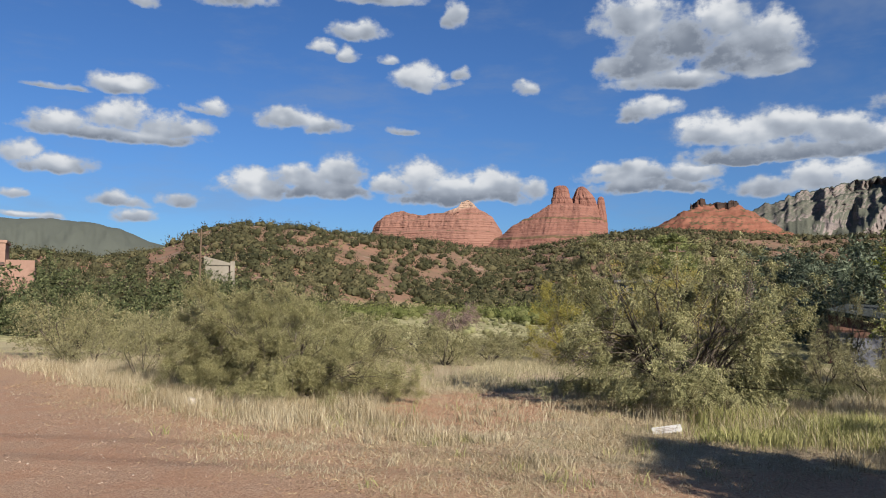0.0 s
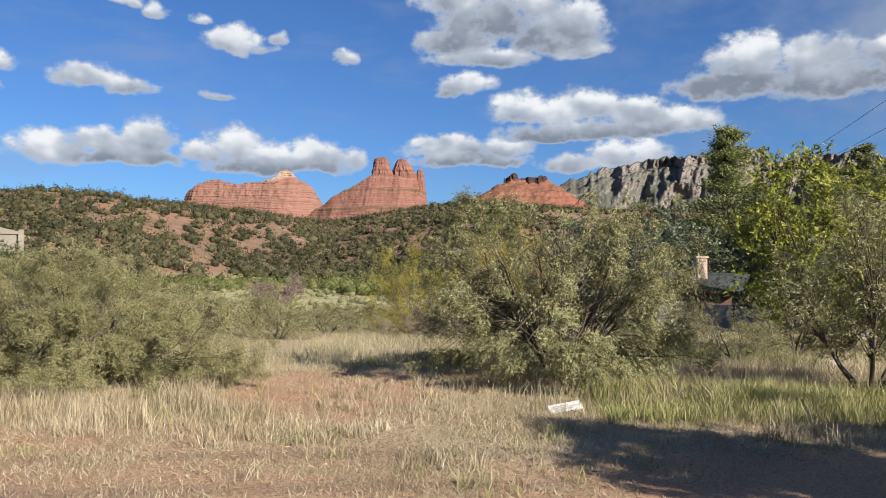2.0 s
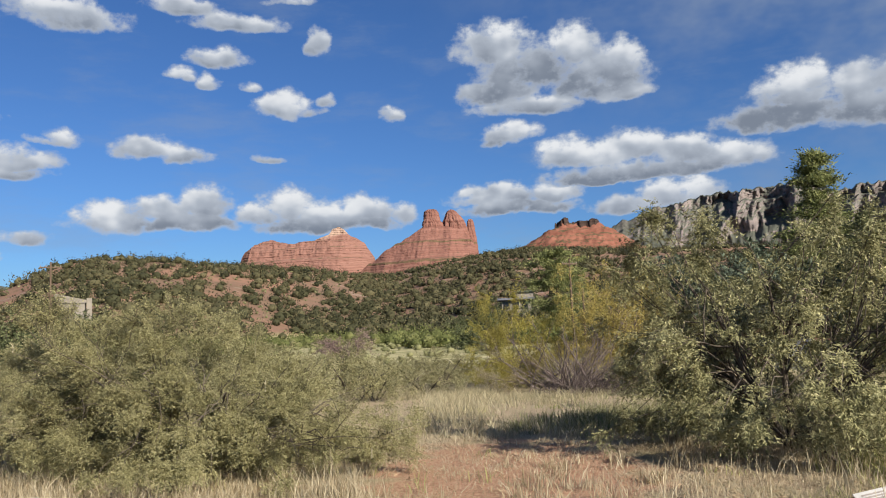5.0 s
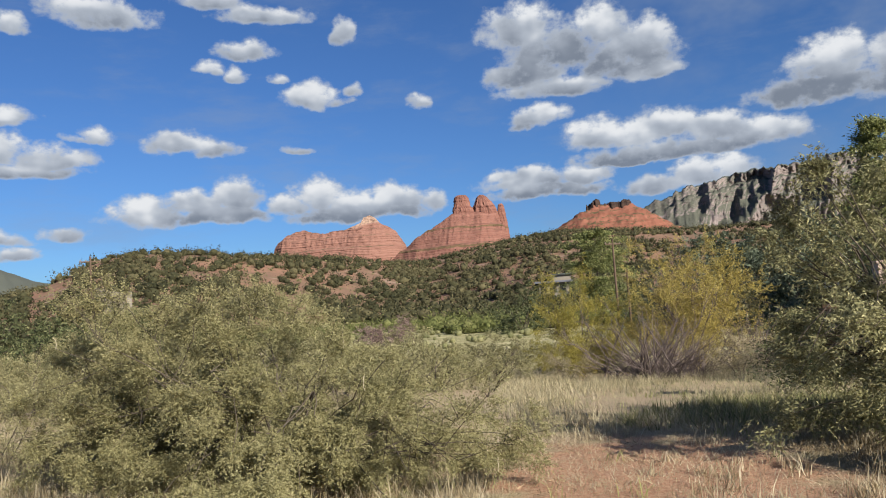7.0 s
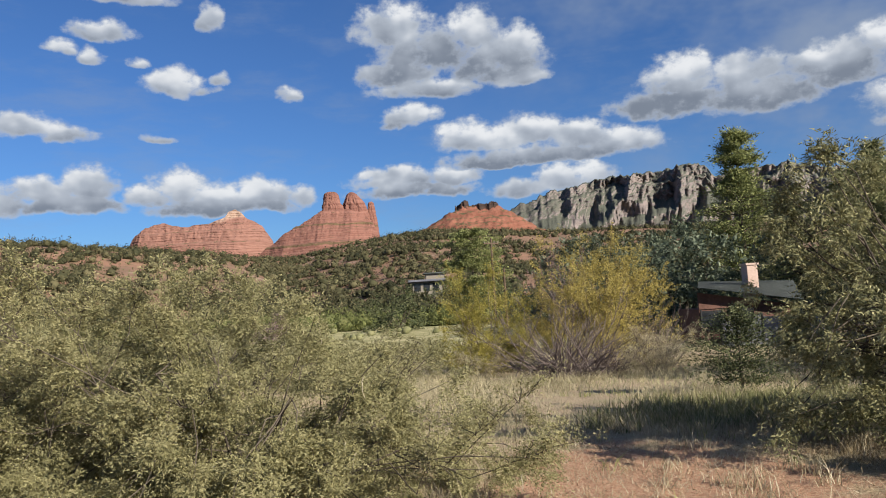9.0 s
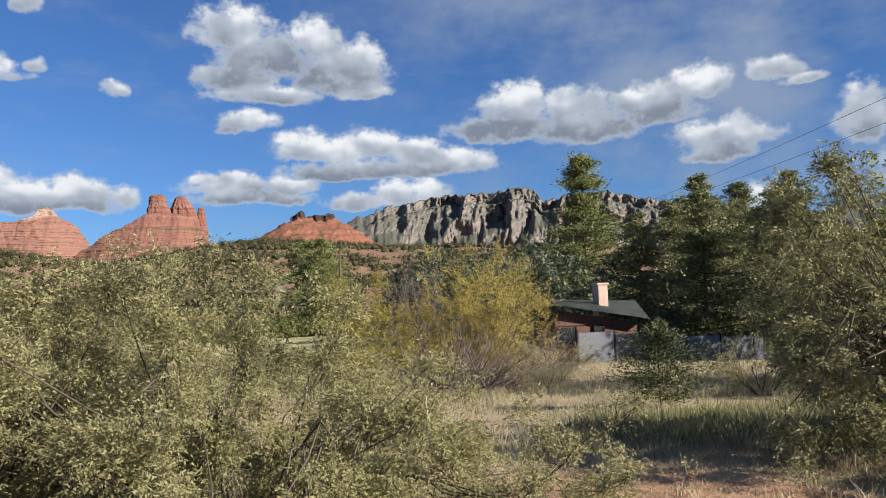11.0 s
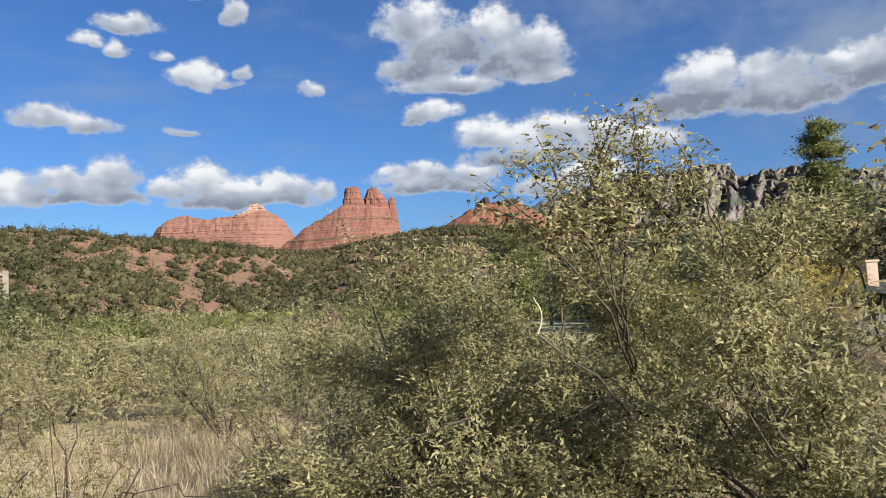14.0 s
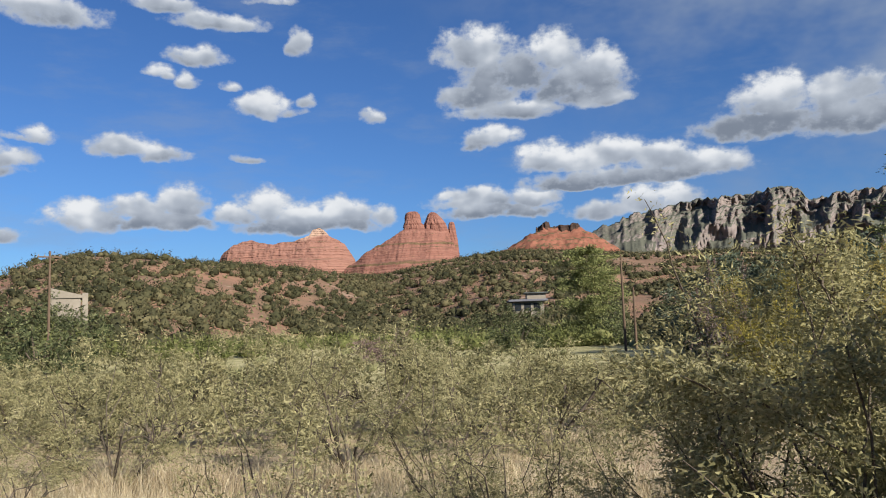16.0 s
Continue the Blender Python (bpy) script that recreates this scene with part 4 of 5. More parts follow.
set_down(bush("mesquite_bush", "rounded olive mesquite bush grown into the large one", "bush", 1.25, 1.15, 1.85, 260, 640, 0.028, M_MESQUITE, limbs=9, whips=16, clump=0.13, slim=0.34, hollow=0.3, limb_r=0.018, twigs=0.28, run=24, fill=1.8, shoots=[((-0.3, -0.3, 1.6), (-0.60, -0.45, 2.08)), ((0.2, -0.2, 1.6), (0.40, -0.25, 2.12)), ((0.0, 0.3, 1.6), (-0.15, 0.45, 2.05))]), -8.12, 14.3, 0)
set_down(bush("mesquite_tree", "broad grey-green mesquite tree with drooping branches", "tree", 2.15, 1.65, 2.9, 480, 290, 0.056, M_MESQUITE_GREY, limbs=10, whips=10, clump=0.145, droop=0.5, limb_r=0.04, hollow=0.5, slim=0.30, run=22, skirt=0.06, pods=34, boxy=3.0, gather=2.3), 0.85, 14.4, 0)
set_down(bush("slender_mesquite", "slender mesquite with bare forked stems under a thin crown", "tree", 1.6, 1.4, 2.6, 260, 130, 0.06, M_MESQUITE_GREY, wood=M_BARK, skirt=0.5, limbs=6, whips=10, clump=0.22, limb_r=0.032), 4.9, 12.6, 10)
set_down(bush("broadleaf_tree", "yellow-green broadleaf tree behind the slender mesquite", "tree", 2.9, 2.6, 4.4, 380, 90, 0.12, M_LIME, skirt=0.25, limbs=8, whips=0, clump=0.42, slim=0.5, limb_r=0.08), 8.6, 20.5, 0)
# trees out of view whose shade falls across the verge and the house
verge_tree = set_down(bush("roadside_tree", "broad roadside tree with a dense crown", "tree", 2.0, 2.0, 4.5, 225, 85, 0.18, M_MESQUITE_GREY, gather=7.0, skirt=0.58, limbs=7, whips=0, clump=0.36, slim=0.5, limb_r=0.08), 7.3, 3.2, 0)
copied(verge_tree, 10.9, 3.4, 140, 1.1, 1.05)
# unseen trees, added to keep the fence and house wall in shade
shade_tree = set_down(bush("added_shade_tree", "tall broad tree out of view, added to shade the fence and house", "tree", 3.6, 3.4, 9.5, 240, 60, 0.42, M_MESQUITE_GREY, skirt=0.2, limbs=7, whips=0, clump=0.8, slim=0.5, limb_r=0.14), 27.0, 33.0, 0)
copied(shade_tree, 32.5, 36.5, 90, 1.0, 1.0)
copied(shade_tree, 36.5, 42.0, 200, 1.0, 1.1)

# shrubs of the flat behind the road
shrub_a = set_down(bush("mesquite_shrub", "low olive mesquite shrub in dry grass", "bush", 1.7, 1.5, 1.75, 150, 170, 0.042, M_SHRUB, limbs=7, whips=8, clump=0.17, skirt=0.40, limb_r=0.034, twigs=0.25, gather=5.0), -11.6, 22.2, 0)
shrub_b = set_down(bush("mesquite_shrub", "low olive mesquite shrub in dry grass", "bush", 1.5, 1.3, 1.5, 130, 170, 0.042, M_SHRUB, limbs=6, whips=8, clump=0.17, skirt=0.40, limb_r=0.034, twigs=0.25, gather=5.0), -14.6, 21.4, 0)
thin_shrub = set_down(bush("thin_shrub", "thin open mesquite sapling with bare forked twigs", "bush", 0.8, 0.75, 1.3, 80, 170, 0.032, M_SHRUB, limbs=6, whips=6, clump=0.16, limb_r=0.014, skirt=0.2, twigs=0.3), -10.75, 15.1, 0)
far_shrub = set_down(bush("mesquite_shrub", "low olive mesquite shrub in dry grass", "bush", 1.7, 1.5, 1.75, 130, 70, 0.09, M_SHRUB, limbs=5, whips=4, clump=0.23, skirt=0.26, twigs=0.25, gather=5.0), -21.5, 30.0, 0)
for ob in (shrub_a, shrub_b, far_shrub):
    tagged(ob, group="shrubs of the flat")
tagged(thin_shrub, group="saplings by the road")
NEAR_SHRUBS = [
    (0, 4.4, 19.9, 75, 0.62, 1.35), (1, 3.6, 21.2, 300, 0.7, 1.15), (0, 5.7, 23.0, 20, 0.6, 2.6), (1, 0.9, 13.2, 40, 0.6, 0.95),
    (1, 4.9, 17.4, 50, 0.85, 0.95), (0, 6.6, 18.6, 140, 0.9, 1.0), (1, -17.4, 20.6, 120, 1.15, 1.3), (1, -14.2, 17.9, 10, 0.8, 0.9), (1, 2.9, 17.6, 30, 0.7, 0.7),
]
for k, x, y, turn, size, tall in NEAR_SHRUBS:
    copied((shrub_a, shrub_b)[k], x, y, turn, size, tall * 0.9)
FAR_SHRUBS = [
    (-5.1, 41.0, 30, 0.8, 0.9), (-3.2, 38.6, 200, 0.7, 0.9), (-6.9, 38.2, 100, 0.8, 0.95), (-1.0, 43.5, 310, 0.8, 0.9),
    (-8.6, 24.0, 70, 1.0, 1.1), (-15.9, 26.0, 200, 1.15, 1.25), (-11.8, 28.0, 20, 1.2, 1.25), (-20.6, 24.5, 300, 1.2, 1.25), (-13.2, 26.2, 130, 1.0, 1.35), (-9.9, 26.6, 250, 1.05, 1.1),
    (-8.2, 30.6, 330, 1.1, 1.05), (-15.6, 30.5, 60, 1.2, 1.3), (-10.9, 31.5, 10, 1.1, 1.1), (-18.0, 28.0, 110, 1.1, 1.3), (-6.6, 27.0, 180, 0.75, 1.1), (-5.3, 29.0, 260, 0.85, 0.8),
    (-7.6, 33.0, 40, 0.95, 0.75), (-24.0, 31.0, 90, 1.3, 1.1), (-18.6, 34.0, 150, 1.3, 1.0), (-5.3, 36.2, 75, 0.95, 1.0), (-1.8, 31.0, 15, 0.65, 0.9),
]
for x, y, turn, size, tall in FAR_SHRUBS:
    copied(far_shrub, x, y, turn, size, tall * 0.86)
for x, y, turn, size in ((-9.6, 16.7, 80, 1.0), (-8.75, 16.0, 220, 0.9), (-10.1, 18.7, 300, 1.15)):
    copied(thin_shrub, x, y, turn, size)

# autumn tree, dead brush and small juniper in the meadow
set_down(bush("autumn_tree", "feathery tree turning golden yellow in the meadow", "tree", 2.25, 1.9, 3.75, 280, 260, 0.07, M_YELLOW, wood=M_GREYWOOD, skirt=0.12, limbs=18, whips=40, clump=0.32, limb_r=0.022, slim=0.26, hollow=0.25, gather=1.5, droop=0.0), 1.1, 30.6, 0)
set_down(bush("autumn_shrub", "low feathery shrub with yellow-green tips", "bush", 1.6, 1.4, 2.9, 170, 260, 0.07, M_YELLOWGREEN, wood=M_GREYWOOD, skirt=0.08, limbs=12, whips=24, clump=0.30, limb_r=0.018, slim=0.26, hollow=0.25, gather=1.5, droop=0.0), -2.5, 30.4, 0)


def stick_pile(name, label, reach, h, sticks, wood):
    """Dead canes leaning out of one stool in all directions, with side twigs."""
    root = new(name)
    main, fine = [], []
    for i in range(sticks):
        a, e = rng.uniform(0, 2 * math.pi), radians(rng.uniform(8, 64))
        foot = np.array([rng.normal(0, 0.22) * reach, rng.normal(0, 0.18) * reach, -0.05])
        length = rng.uniform(0.45, 1.05)
        tip = foot + length * np.array([reach * math.cos(a) * math.cos(e), reach * math.sin(a) * math.cos(e), h * math.sin(e)])
        p = arc(foot, tip, rng.uniform(-0.05, 0.15), 6, 0.06)
        main.append((p, rng.uniform(0.010, 0.026), 0.006))
        for q in range(4):
            s0 = p[rng.integers(2, 6)]
            fine.append((arc(s0, s0 + unit(tip - foot + rng.normal(0, 0.7, 3)) * rng.uniform(0.2, 0.6), 0.03, 4, 0.04), 0.007, 0.003))
    main.append((np.array([[0, 0, -0.2], [0, 0, 0.0], [0.02, 0, 0.12]]), 0.35 * reach, 0.2 * reach))
    piece("trunk", mesh_from("trunk", *tubes(main + fine), wood, True), root)
    return tagged(root, label, "brush")


dead = set_down(stick_pile("dead_brush", "tangle of bare grey dead branches", 2.1, 2.3, 130, M_GREYWOOD), -0.9, 27.4, 0)
copied(dead, 0.35, 27.8, 130, 0.7, 0.85)
copied(dead, 2.6, 30.0, 100, 0.6, 1.5)
for x0, y0, turn, size in ((2.3, 28.0, 0, 1.0), (1.3, 26.4, 200, 0.7), (-2.9, 28.6, 40, 0.7)):
    if size == 1.0:
        tan = set_down(bush("dry_brush", "pale tan dry brush beside the dead branches", "brush", 1.1, 1.0, 1.15, 90, 90, 0.08, M_TAN, wood=M_GREYWOOD, skirt=0.04, limbs=10, whips=16, clump=0.24, slim=0.13, limb_r=0.012, droop=0.05, group="dry brush in the meadow"), x0, y0, turn)
    else:
        copied(tan, x0, y0, turn, size)
set_down(conifer("small_juniper", "small dark green juniper in dry grass", 1.52, 1.02, 13, M_DARKJUNIPER, 0.07, 120, 0.10, 0.5, 0.7, boughs=6, shape=((0, 0.75), (0.25, 1.0), (0.55, 0.75), (0.8, 0.5), (1, 0.12))), 0.95, 20.5)
set_down(bush("purple_bush", "leafless purplish bush at the meadow's edge", "bush", 3.4, 2.6, 2.6, 160, 60, 0.20, M_PURPLE, limbs=12, whips=0, clump=0.5, limb_r=0.05), -18.4, 80)

set_down(bush("bare_tree", "leafless purplish-grey tree beyond the meadow", "tree", 3.2, 3.0, 6.6, 260, 12, 0.16, M_PURPLE, wood=M_GREYWOOD, skirt=0.12, limbs=16, whips=60, clump=0.5, limb_r=0.07, twigs=0.9), 8.2, 68, 0)
# tall trees round the house
set_down(conifer("pine_tree", "tall pine with open boughs behind the house", 17.2, 4.5, 21, M_PINE, 0.34, 150, 0.16, 0.42, 0.25, boughs=8, shape=((0, 0.9), (0.25, 1.1), (0.5, 1.0), (0.60, 0.85), (0.68, 0.36), (0.8, 0.46), (0.93, 0.38), (1.0, 0.15))), 24.4, 70.5)
spruce = set_down(conifer("conifer_tree", "dense dark green conifer behind the fence", 15.6, 5.8, 24, M_JUNIPER, 0.40, 92, 0.02, 0.70, 0.55, boughs=8), 37.5, 72)
for x, y, turn, size, tall in ((43.5, 74, 90, 0.98, 1.0), (32.5, 69, 200, 0.85, 0.95), (48.5, 72, 300, 1.0, 0.88), (40, 64, 30, 0.8, 0.85), (28.5, 60, 140, 0.7, 0.8)):
    copied(spruce, x, y, turn, size, tall)
yard = set_down(conifer("yard_juniper", "dark spreading juniper behind the fence", 11.0, 4.4, 18, M_JUNIPER, 0.32, 110, 0.02, 0.7, 0.5, boughs=8), 24.5, 53.0)
for x, y, turn, size, tall in ((27.0, 49.0, 70, 1.0, 0.95), (30.5, 51.5, 160, 1.05, 1.05), (21.6, 56.5, 250, 0.9, 1.0), (34.5, 50.0, 20, 0.9, 0.8)):
    copied(yard, x, y, turn, size, tall)
olive = set_down(bush("olive_tree", "rounded bluish-green tree behind the house", "tree", 4.6, 4.0, 8.2, 190, 40, 0.52, M_BLUE, skirt=0.1, limbs=8, whips=0, clump=0.8, slim=0.42, limb_r=0.12, twigs=0.2), 17.0, 66)
for x, y, turn, size, tall in ((22.5, 58, 120, 0.85, 0.95), (10.2, 74, 220, 0.85, 0.8), (28, 78, 20, 1.0, 0.95), (13.5, 96, 320, 1.0, 0.9), (19, 84, 80, 1.0, 1.0), (13.0, 80, 170, 0.95, 1.0), (17.5, 92, 40, 1.1, 1.0), (23.5, 96, 260, 1.1, 1.05)):
    copied(olive, x, y, turn, size, tall)
set_down(conifer("cedar_tree", "broad layered cedar with bright green boughs", 13.6, 5.2, 9, M_PINE, 0.42, 330, 0.10, 0.40, 0.35, boughs=8, jitter=0.12, shape=((0, 0.7), (0.2, 1.0), (0.55, 0.95), (0.8, 0.75), (1, 0.4))), 5.6, 120)
# dark junipers round the houses on the slope
knoll = set_down(bush("juniper_tree", "dark green juniper on the slope", "tree", 3.4, 3.1, 5.2, 66, 36, 0.44, M_DARKJUNIPER, skirt=0.05, limbs=6, whips=0, clump=0.75, slim=0.45, limb_r=0.12, group="junipers on the slope", twigs=0.1), -46, 78)
for i in range(34):
    a, r = rng.uniform(-53, -30), rng.uniform(62, 118)
    copied(knoll, -5 + r * math.sin(radians(a)), 5 + r * math.cos(radians(a)), rng.uniform(0, 360), rng.uniform(0.6, 1.2), rng.uniform(0.8, 1.2))
for i in range(36):
    a, r = rng.uniform(-3, 24), rng.uniform(95, 170)
    copied(knoll, -5 + r * math.sin(radians(a)), 5 + r * math.cos(radians(a)), rng.uniform(0, 360), rng.uniform(0.6, 1.1), rng.uniform(0.7, 1.1))


def scrub(name, label, spots, material, tufts=80, flake=0.38, slim=0.7):
    """Hundreds of far bushes as one mesh: each a cloud of leafy flakes round a rough heart."""
    ico = bmesh.new()
    bmesh.ops.create_icosphere(ico, subdivisions=1, radius=1)
    ball = np.array([v.co[:] for v in ico.verts])
    tri = np.array([[v.index for v in f.verts] for f in ico.faces])
    ico.free()
    n = len(spots)
    sizes = spots[:, 3:4]
    d = unit(rng.normal(0, 1, (n * tufts, 3)))
    d[:, 2] = np.abs(d[:, 2])
    rep = np.repeat(np.arange(n), tufts)
    c = spots[rep, :3] + d * sizes[rep] * np.array([1, 1, 0.95]) * rng.uniform(0.45, 1.15, (n * tufts, 1)) * (1 + 0.3 * np.sin(3 * np.arctan2(d[:, 1:2], d[:, 0:1]) + rep[:, None]))
    v1, f1 = leaves(c, d + rng.normal(0, 0.6, d.shape), 1.0, slim, d + np.array([0, 0, 0.3]))
    mid = v1.reshape(-1, 3, 3).mean(1, keepdims=True)
    v1 = (mid + (v1.reshape(-1, 3, 3) - mid) * (flake * sizes[rep])[:, None]).reshape(-1, 3)
    heart = spots[:, None, :3] + ball[None] * sizes[:, None] * np.array([0.60, 0.60, 0.50]) * rng.uniform(0.6, 1.15, (n, len(ball), 1)) + np.array([0, 0, 0.25]) * sizes[:, None]
    v2 = heart.reshape(-1, 3)
    f2 = (tri[None] + (np.arange(n) * len(ball))[:, None, None]).reshape(-1, 3)
    ob = piece(name, mesh_from(name, np.concatenate([v2, v1]), np.concatenate([f2, f1 + len(v2)]), material))
    return tagged(ob, label, "shrubs", kind="stuff")


def hill_spots(count, az0, az1, t0, t1, small, large):
    az = np.radians(rng.uniform(az0, az1, count * 2))
    deg = np.degrees(az)
    crest = np.interp(deg, [-60, -31, -15, -8, 0, 10, 45], [300, 330, 370, 480, 560, 560, 420])
    base = np.interp(deg, [-60, -45, -31, -22, -14, -8, 0, 5, 12, 45], [60, 66, 76, 120, 170, 185, 125, 115, 125, 110])
    r = np.maximum(base + (crest - base) * rng.uniform(t0, t1, count * 2) + 6, 105)
    x, y = -5 + r * np.sin(az), 5 + r * np.cos(az)
    keep = (fbm(x * 0.03, y * 0.03, 3, 71.0) + rng.normal(0, 0.12, len(x))) > -0.06
    x, y = x[keep][:count], y[keep][:count]
    return np.stack([x, y, ground_z(x, y) + 0.2, rng.uniform(small, large, len(x)) * rng.uniform(0.7, 1.1, len(x))], -1)


scrub("hillside_scrub", "dark green junipers and scrub dotting the red hillside", hill_spots(3500, -58, 26, -0.02, 1.06, 0.7, 3.6), M_SCRUB, 80, 0.24)
scrub("hillside_tufts", "small tan and grey tufts on the red hillside", hill_spots(3000, -58, 26, -0.02, 1.04, 0.3, 0.9), M_SAGE, 12, 0.6)
scrub("ridge_scrub", "grey-green scrub on the far ridge", hill_spots(2300, -11, 26, 0.0, 1.05, 1.0, 3.6), M_SCRUB, 46, 0.30)
scrub("streamside_thicket", "brighter green thicket along the foot of the hill", hill_spots(330, -34, 6, -0.22, 0.03, 1.3, 2.8), M_THICKET, 170, 0.20, 0.5)


def meadow_spots(count):
    a, r = np.radians(rng.uniform(-36, 12, count)), rng.uniform(45, 160, count)
    x, y = -5 + r * np.sin(a), 5 + r * np.cos(a)
    keep = fbm(x * 0.05, y * 0.05, 3, 81.0) + rng.normal(0, 0.1, count) > 0.02
    x, y = x[keep], y[keep]
    return np.stack([x, y, ground_z(x, y) + 0.05, rng.uniform(0.35, 1.0, len(x))], -1)


scrub("meadow_brush", "pale sage brush across the meadow", meadow_spots(1100), M_SAGE, 130, 0.24, 0.3)


# ---- grass ----
def road_side(x, y):
    return (x + 3.0) * 0.567 + (y - 6.9) * 0.824


def blades(name, label, x, y, h, material, wide=0.010, lean=0.30, simple=False):
    n = len(x)
    foot = np.stack([x, y, ground_z(x, y) - 0.01], -1)
    a = rng.uniform(0, 2 * math.pi, n)
    flat = np.stack([np.cos(a), np.sin(a), np.zeros(n)], -1)
    b = rng.uniform(0, 2 * math.pi, n)
    bend = np.stack([np.cos(b), np.sin(b), np.zeros(n)], -1) * (h * lean * rng.uniform(0, 1.3, n))[:, None]
    rise = np.stack([np.zeros(n), np.zeros(n), h], -1)
    w = flat * (wide * rng.uniform(0.6, 1.4, n))[:, None]
    mid = foot + rise * 0.55 + bend * 0.35
    tip = foot + rise * 0.97 + bend
    if simple:
        v = np.stack([foot - w * 0.6, foot + w * 0.6, tip], 1).reshape(-1, 3)
        f = np.arange(3 * n).reshape(-1, 3)
    else:
        v = np.stack([foot - w * 0.5, foot + w * 0.5, mid + w * 0.6, mid - w * 0.6, tip], 1).reshape(-1, 3)
        i = np.arange(n)[:, None] * 5
        f = np.concatenate([i + [0, 1, 2], i + [0, 2, 3], i + [3, 2, 4]])
    ob = piece(name, mesh_from(name, v, f, material))
    return tagged(ob, label, "grass", kind="stuff")


def sward(count, x0, x1, y0, y1, dense, per=14, spread=0.09):
    """Tufts where dense(x, y) is high: gives the places of the blades and their vigour."""
    x, y = rng.uniform(x0, x1, count), rng.uniform(y0, y1, count)
    keep = rng.uniform(0, 1, count) < dense(x, y)
    x, y = x[keep], y[keep]
    vigour = 0.6 + 0.4 * rng.uniform(0, 1, len(x)) + 0.5 * fbm(x * 0.5, y * 0.5, 2, 91.0)
    k = np.repeat(np.arange(len(x)), per)
    return x[k] + rng.normal(0, spread, len(k)), y[k] + rng.normal(0, spread, len(k)), vigour[k]


def bare(x, y):
    track = np.minimum(((x + 2.7) / 1.7) ** 2 + ((y - 13.8) / 2.7) ** 2, ((x - 3.2) / 3.4) ** 2 + ((y - 8.2) / 1.3) ** 2)
    return ss(track + fbm(x * 0.8, y * 0.8, 3, 95.0) * 1.6, 0.55, 1.3)


def tall_dry(x, y):
    s = road_side(x, y)
    near = 1.6 * np.exp(-(((x + 6.8) / 3.0) ** 2 + ((y - 11.9) / 1.1) ** 2)) + np.exp(-(((x - 4.5) / 3.0) ** 2 + ((y - 13.5) / 2.0) ** 2)) + 2.0 * np.exp(-(((x + 12.0) / 3.8) ** 2 + ((y - 17.0) / 3.2) ** 2)) + 0.012 * ss(y, 13, 18)
    return np.clip(near, 0, 1) * ss(s + 2.0 * fbm(x * 0.5, y * 0.5, 3, 93.0), 0.5, 2.2) * bare(x, y) * (0.15 + 0.85 * ss(fbm(x * 0.7, y * 0.7, 3, 97.0), -0.12, 0.14)) * ss(28 - y, 0, 6)


def short_dry(x, y):
    s = road_side(x, y)
    return ss(s + 3.0 * fbm(x * 0.6, y * 0.6, 3, 94.0), -0.3, 2.2) * (0.20 + 0.80 * bare(x, y)) * (0.3 + 0.7 * ss(fbm(x * 0.7, y * 0.7, 3, 99.0), -0.1, 0.15))


def by_sign(x, y):
    d = ((x - 3.0) / 3.6) ** 2 + ((y - 12.0) / 1.5) ** 2
    return ss(d + 1.2 * fbm(x * 0.7, y * 0.7, 3, 98.0), 1.15, 0.5) * (0.25 + 0.75 * ss(fbm(x * 0.9, y * 0.9, 3, 121.0), -0.1, 0.1)) * (1 - ss(1.15 - x, 0.0, 0.4) * ss(12.9 - y, 0, 0.5))


x, y, g = sward(88000, -17, 9, 8, 25, tall_dry, 9, 0.07)
blades("tall_dry_grass", "tall straw-coloured dry grass along the bushes", x, y, 0.39 * g * rng.uniform(0.2, 1.2, len(x)), M_STRAW, 0.0044, 0.6)
x, y, g = sward(44000, -12, 8, 5, 17, short_dry, 13, 0.10)
blades("short_dry_grass", "short dry grass on reddish earth", x, y, 0.075 * g * rng.uniform(0.3, 1.6, len(x)), M_STRAW, 0.0062, 1.5, True)
x, y, g = sward(2100, -7, 9, 8.3, 18, lambda p, q: (0.2 + 0.8 * bare(p, q)) * ss(road_side(p, q), 0.2, 1.6) * ss(fbm(p * 0.9, q * 0.9, 2, 107.0), -0.02, 0.12), 34, 0.075)
blades("straw_tufts", "tufts of straw-coloured bunch grass on bare earth", x, y, 0.21 * g * rng.uniform(0.3, 1.2, len(x)), M_STRAW, 0.006, 0.85)
x, y, g = sward(11000, -2, 9, 9, 15, by_sign, 13, 0.08)
blades("green_grass", "tall green and straw grass under the trees", x, y, 0.27 * (0.5 + 1.0 * ss(fbm(x * 0.6, y * 0.6, 2, 122.0), -0.15, 0.15)) * g * rng.uniform(0.3, 1.2, len(x)), M_GREENGRASS, 0.009, 0.6)
x, y, g = sward(9500, -26, 14, 19, 56, lambda p, q: 0.15 + 0.8 * ss(fbm(p * 0.25, q * 0.25, 3, 101.0), -0.05, 0.15), 12, 0.20)
blades("meadow_grass", "pale dry meadow grass", x, y, 0.15 * g * rng.uniform(0.3, 1.4, len(x)), M_MEADOW, 0.012, 1.1, True)
x, y, g = sward(6500, -9, 12, 16.5, 31, lambda p, q: ss(fbm(p * 0.5, q * 0.5, 3, 123.0), -0.06, 0.12), 15, 0.16)
blades("meadow_tufts", "grey and straw-coloured tufts across the meadow", x, y, 0.30 * g * rng.uniform(0.3, 1.3, len(x)), M_TUFT, 0.011, 0.9, True)
x, y, g = sward(7500, -4, 8, 15.5, 20.5, lambda p, q: 0.75 * ss(((p - 1.9) / 4.8) ** 2 + ((q - 17.7) / 1.6) ** 2 + fbm(p, q, 3, 104.0), 1.1, 0.4), 9, 0.12)
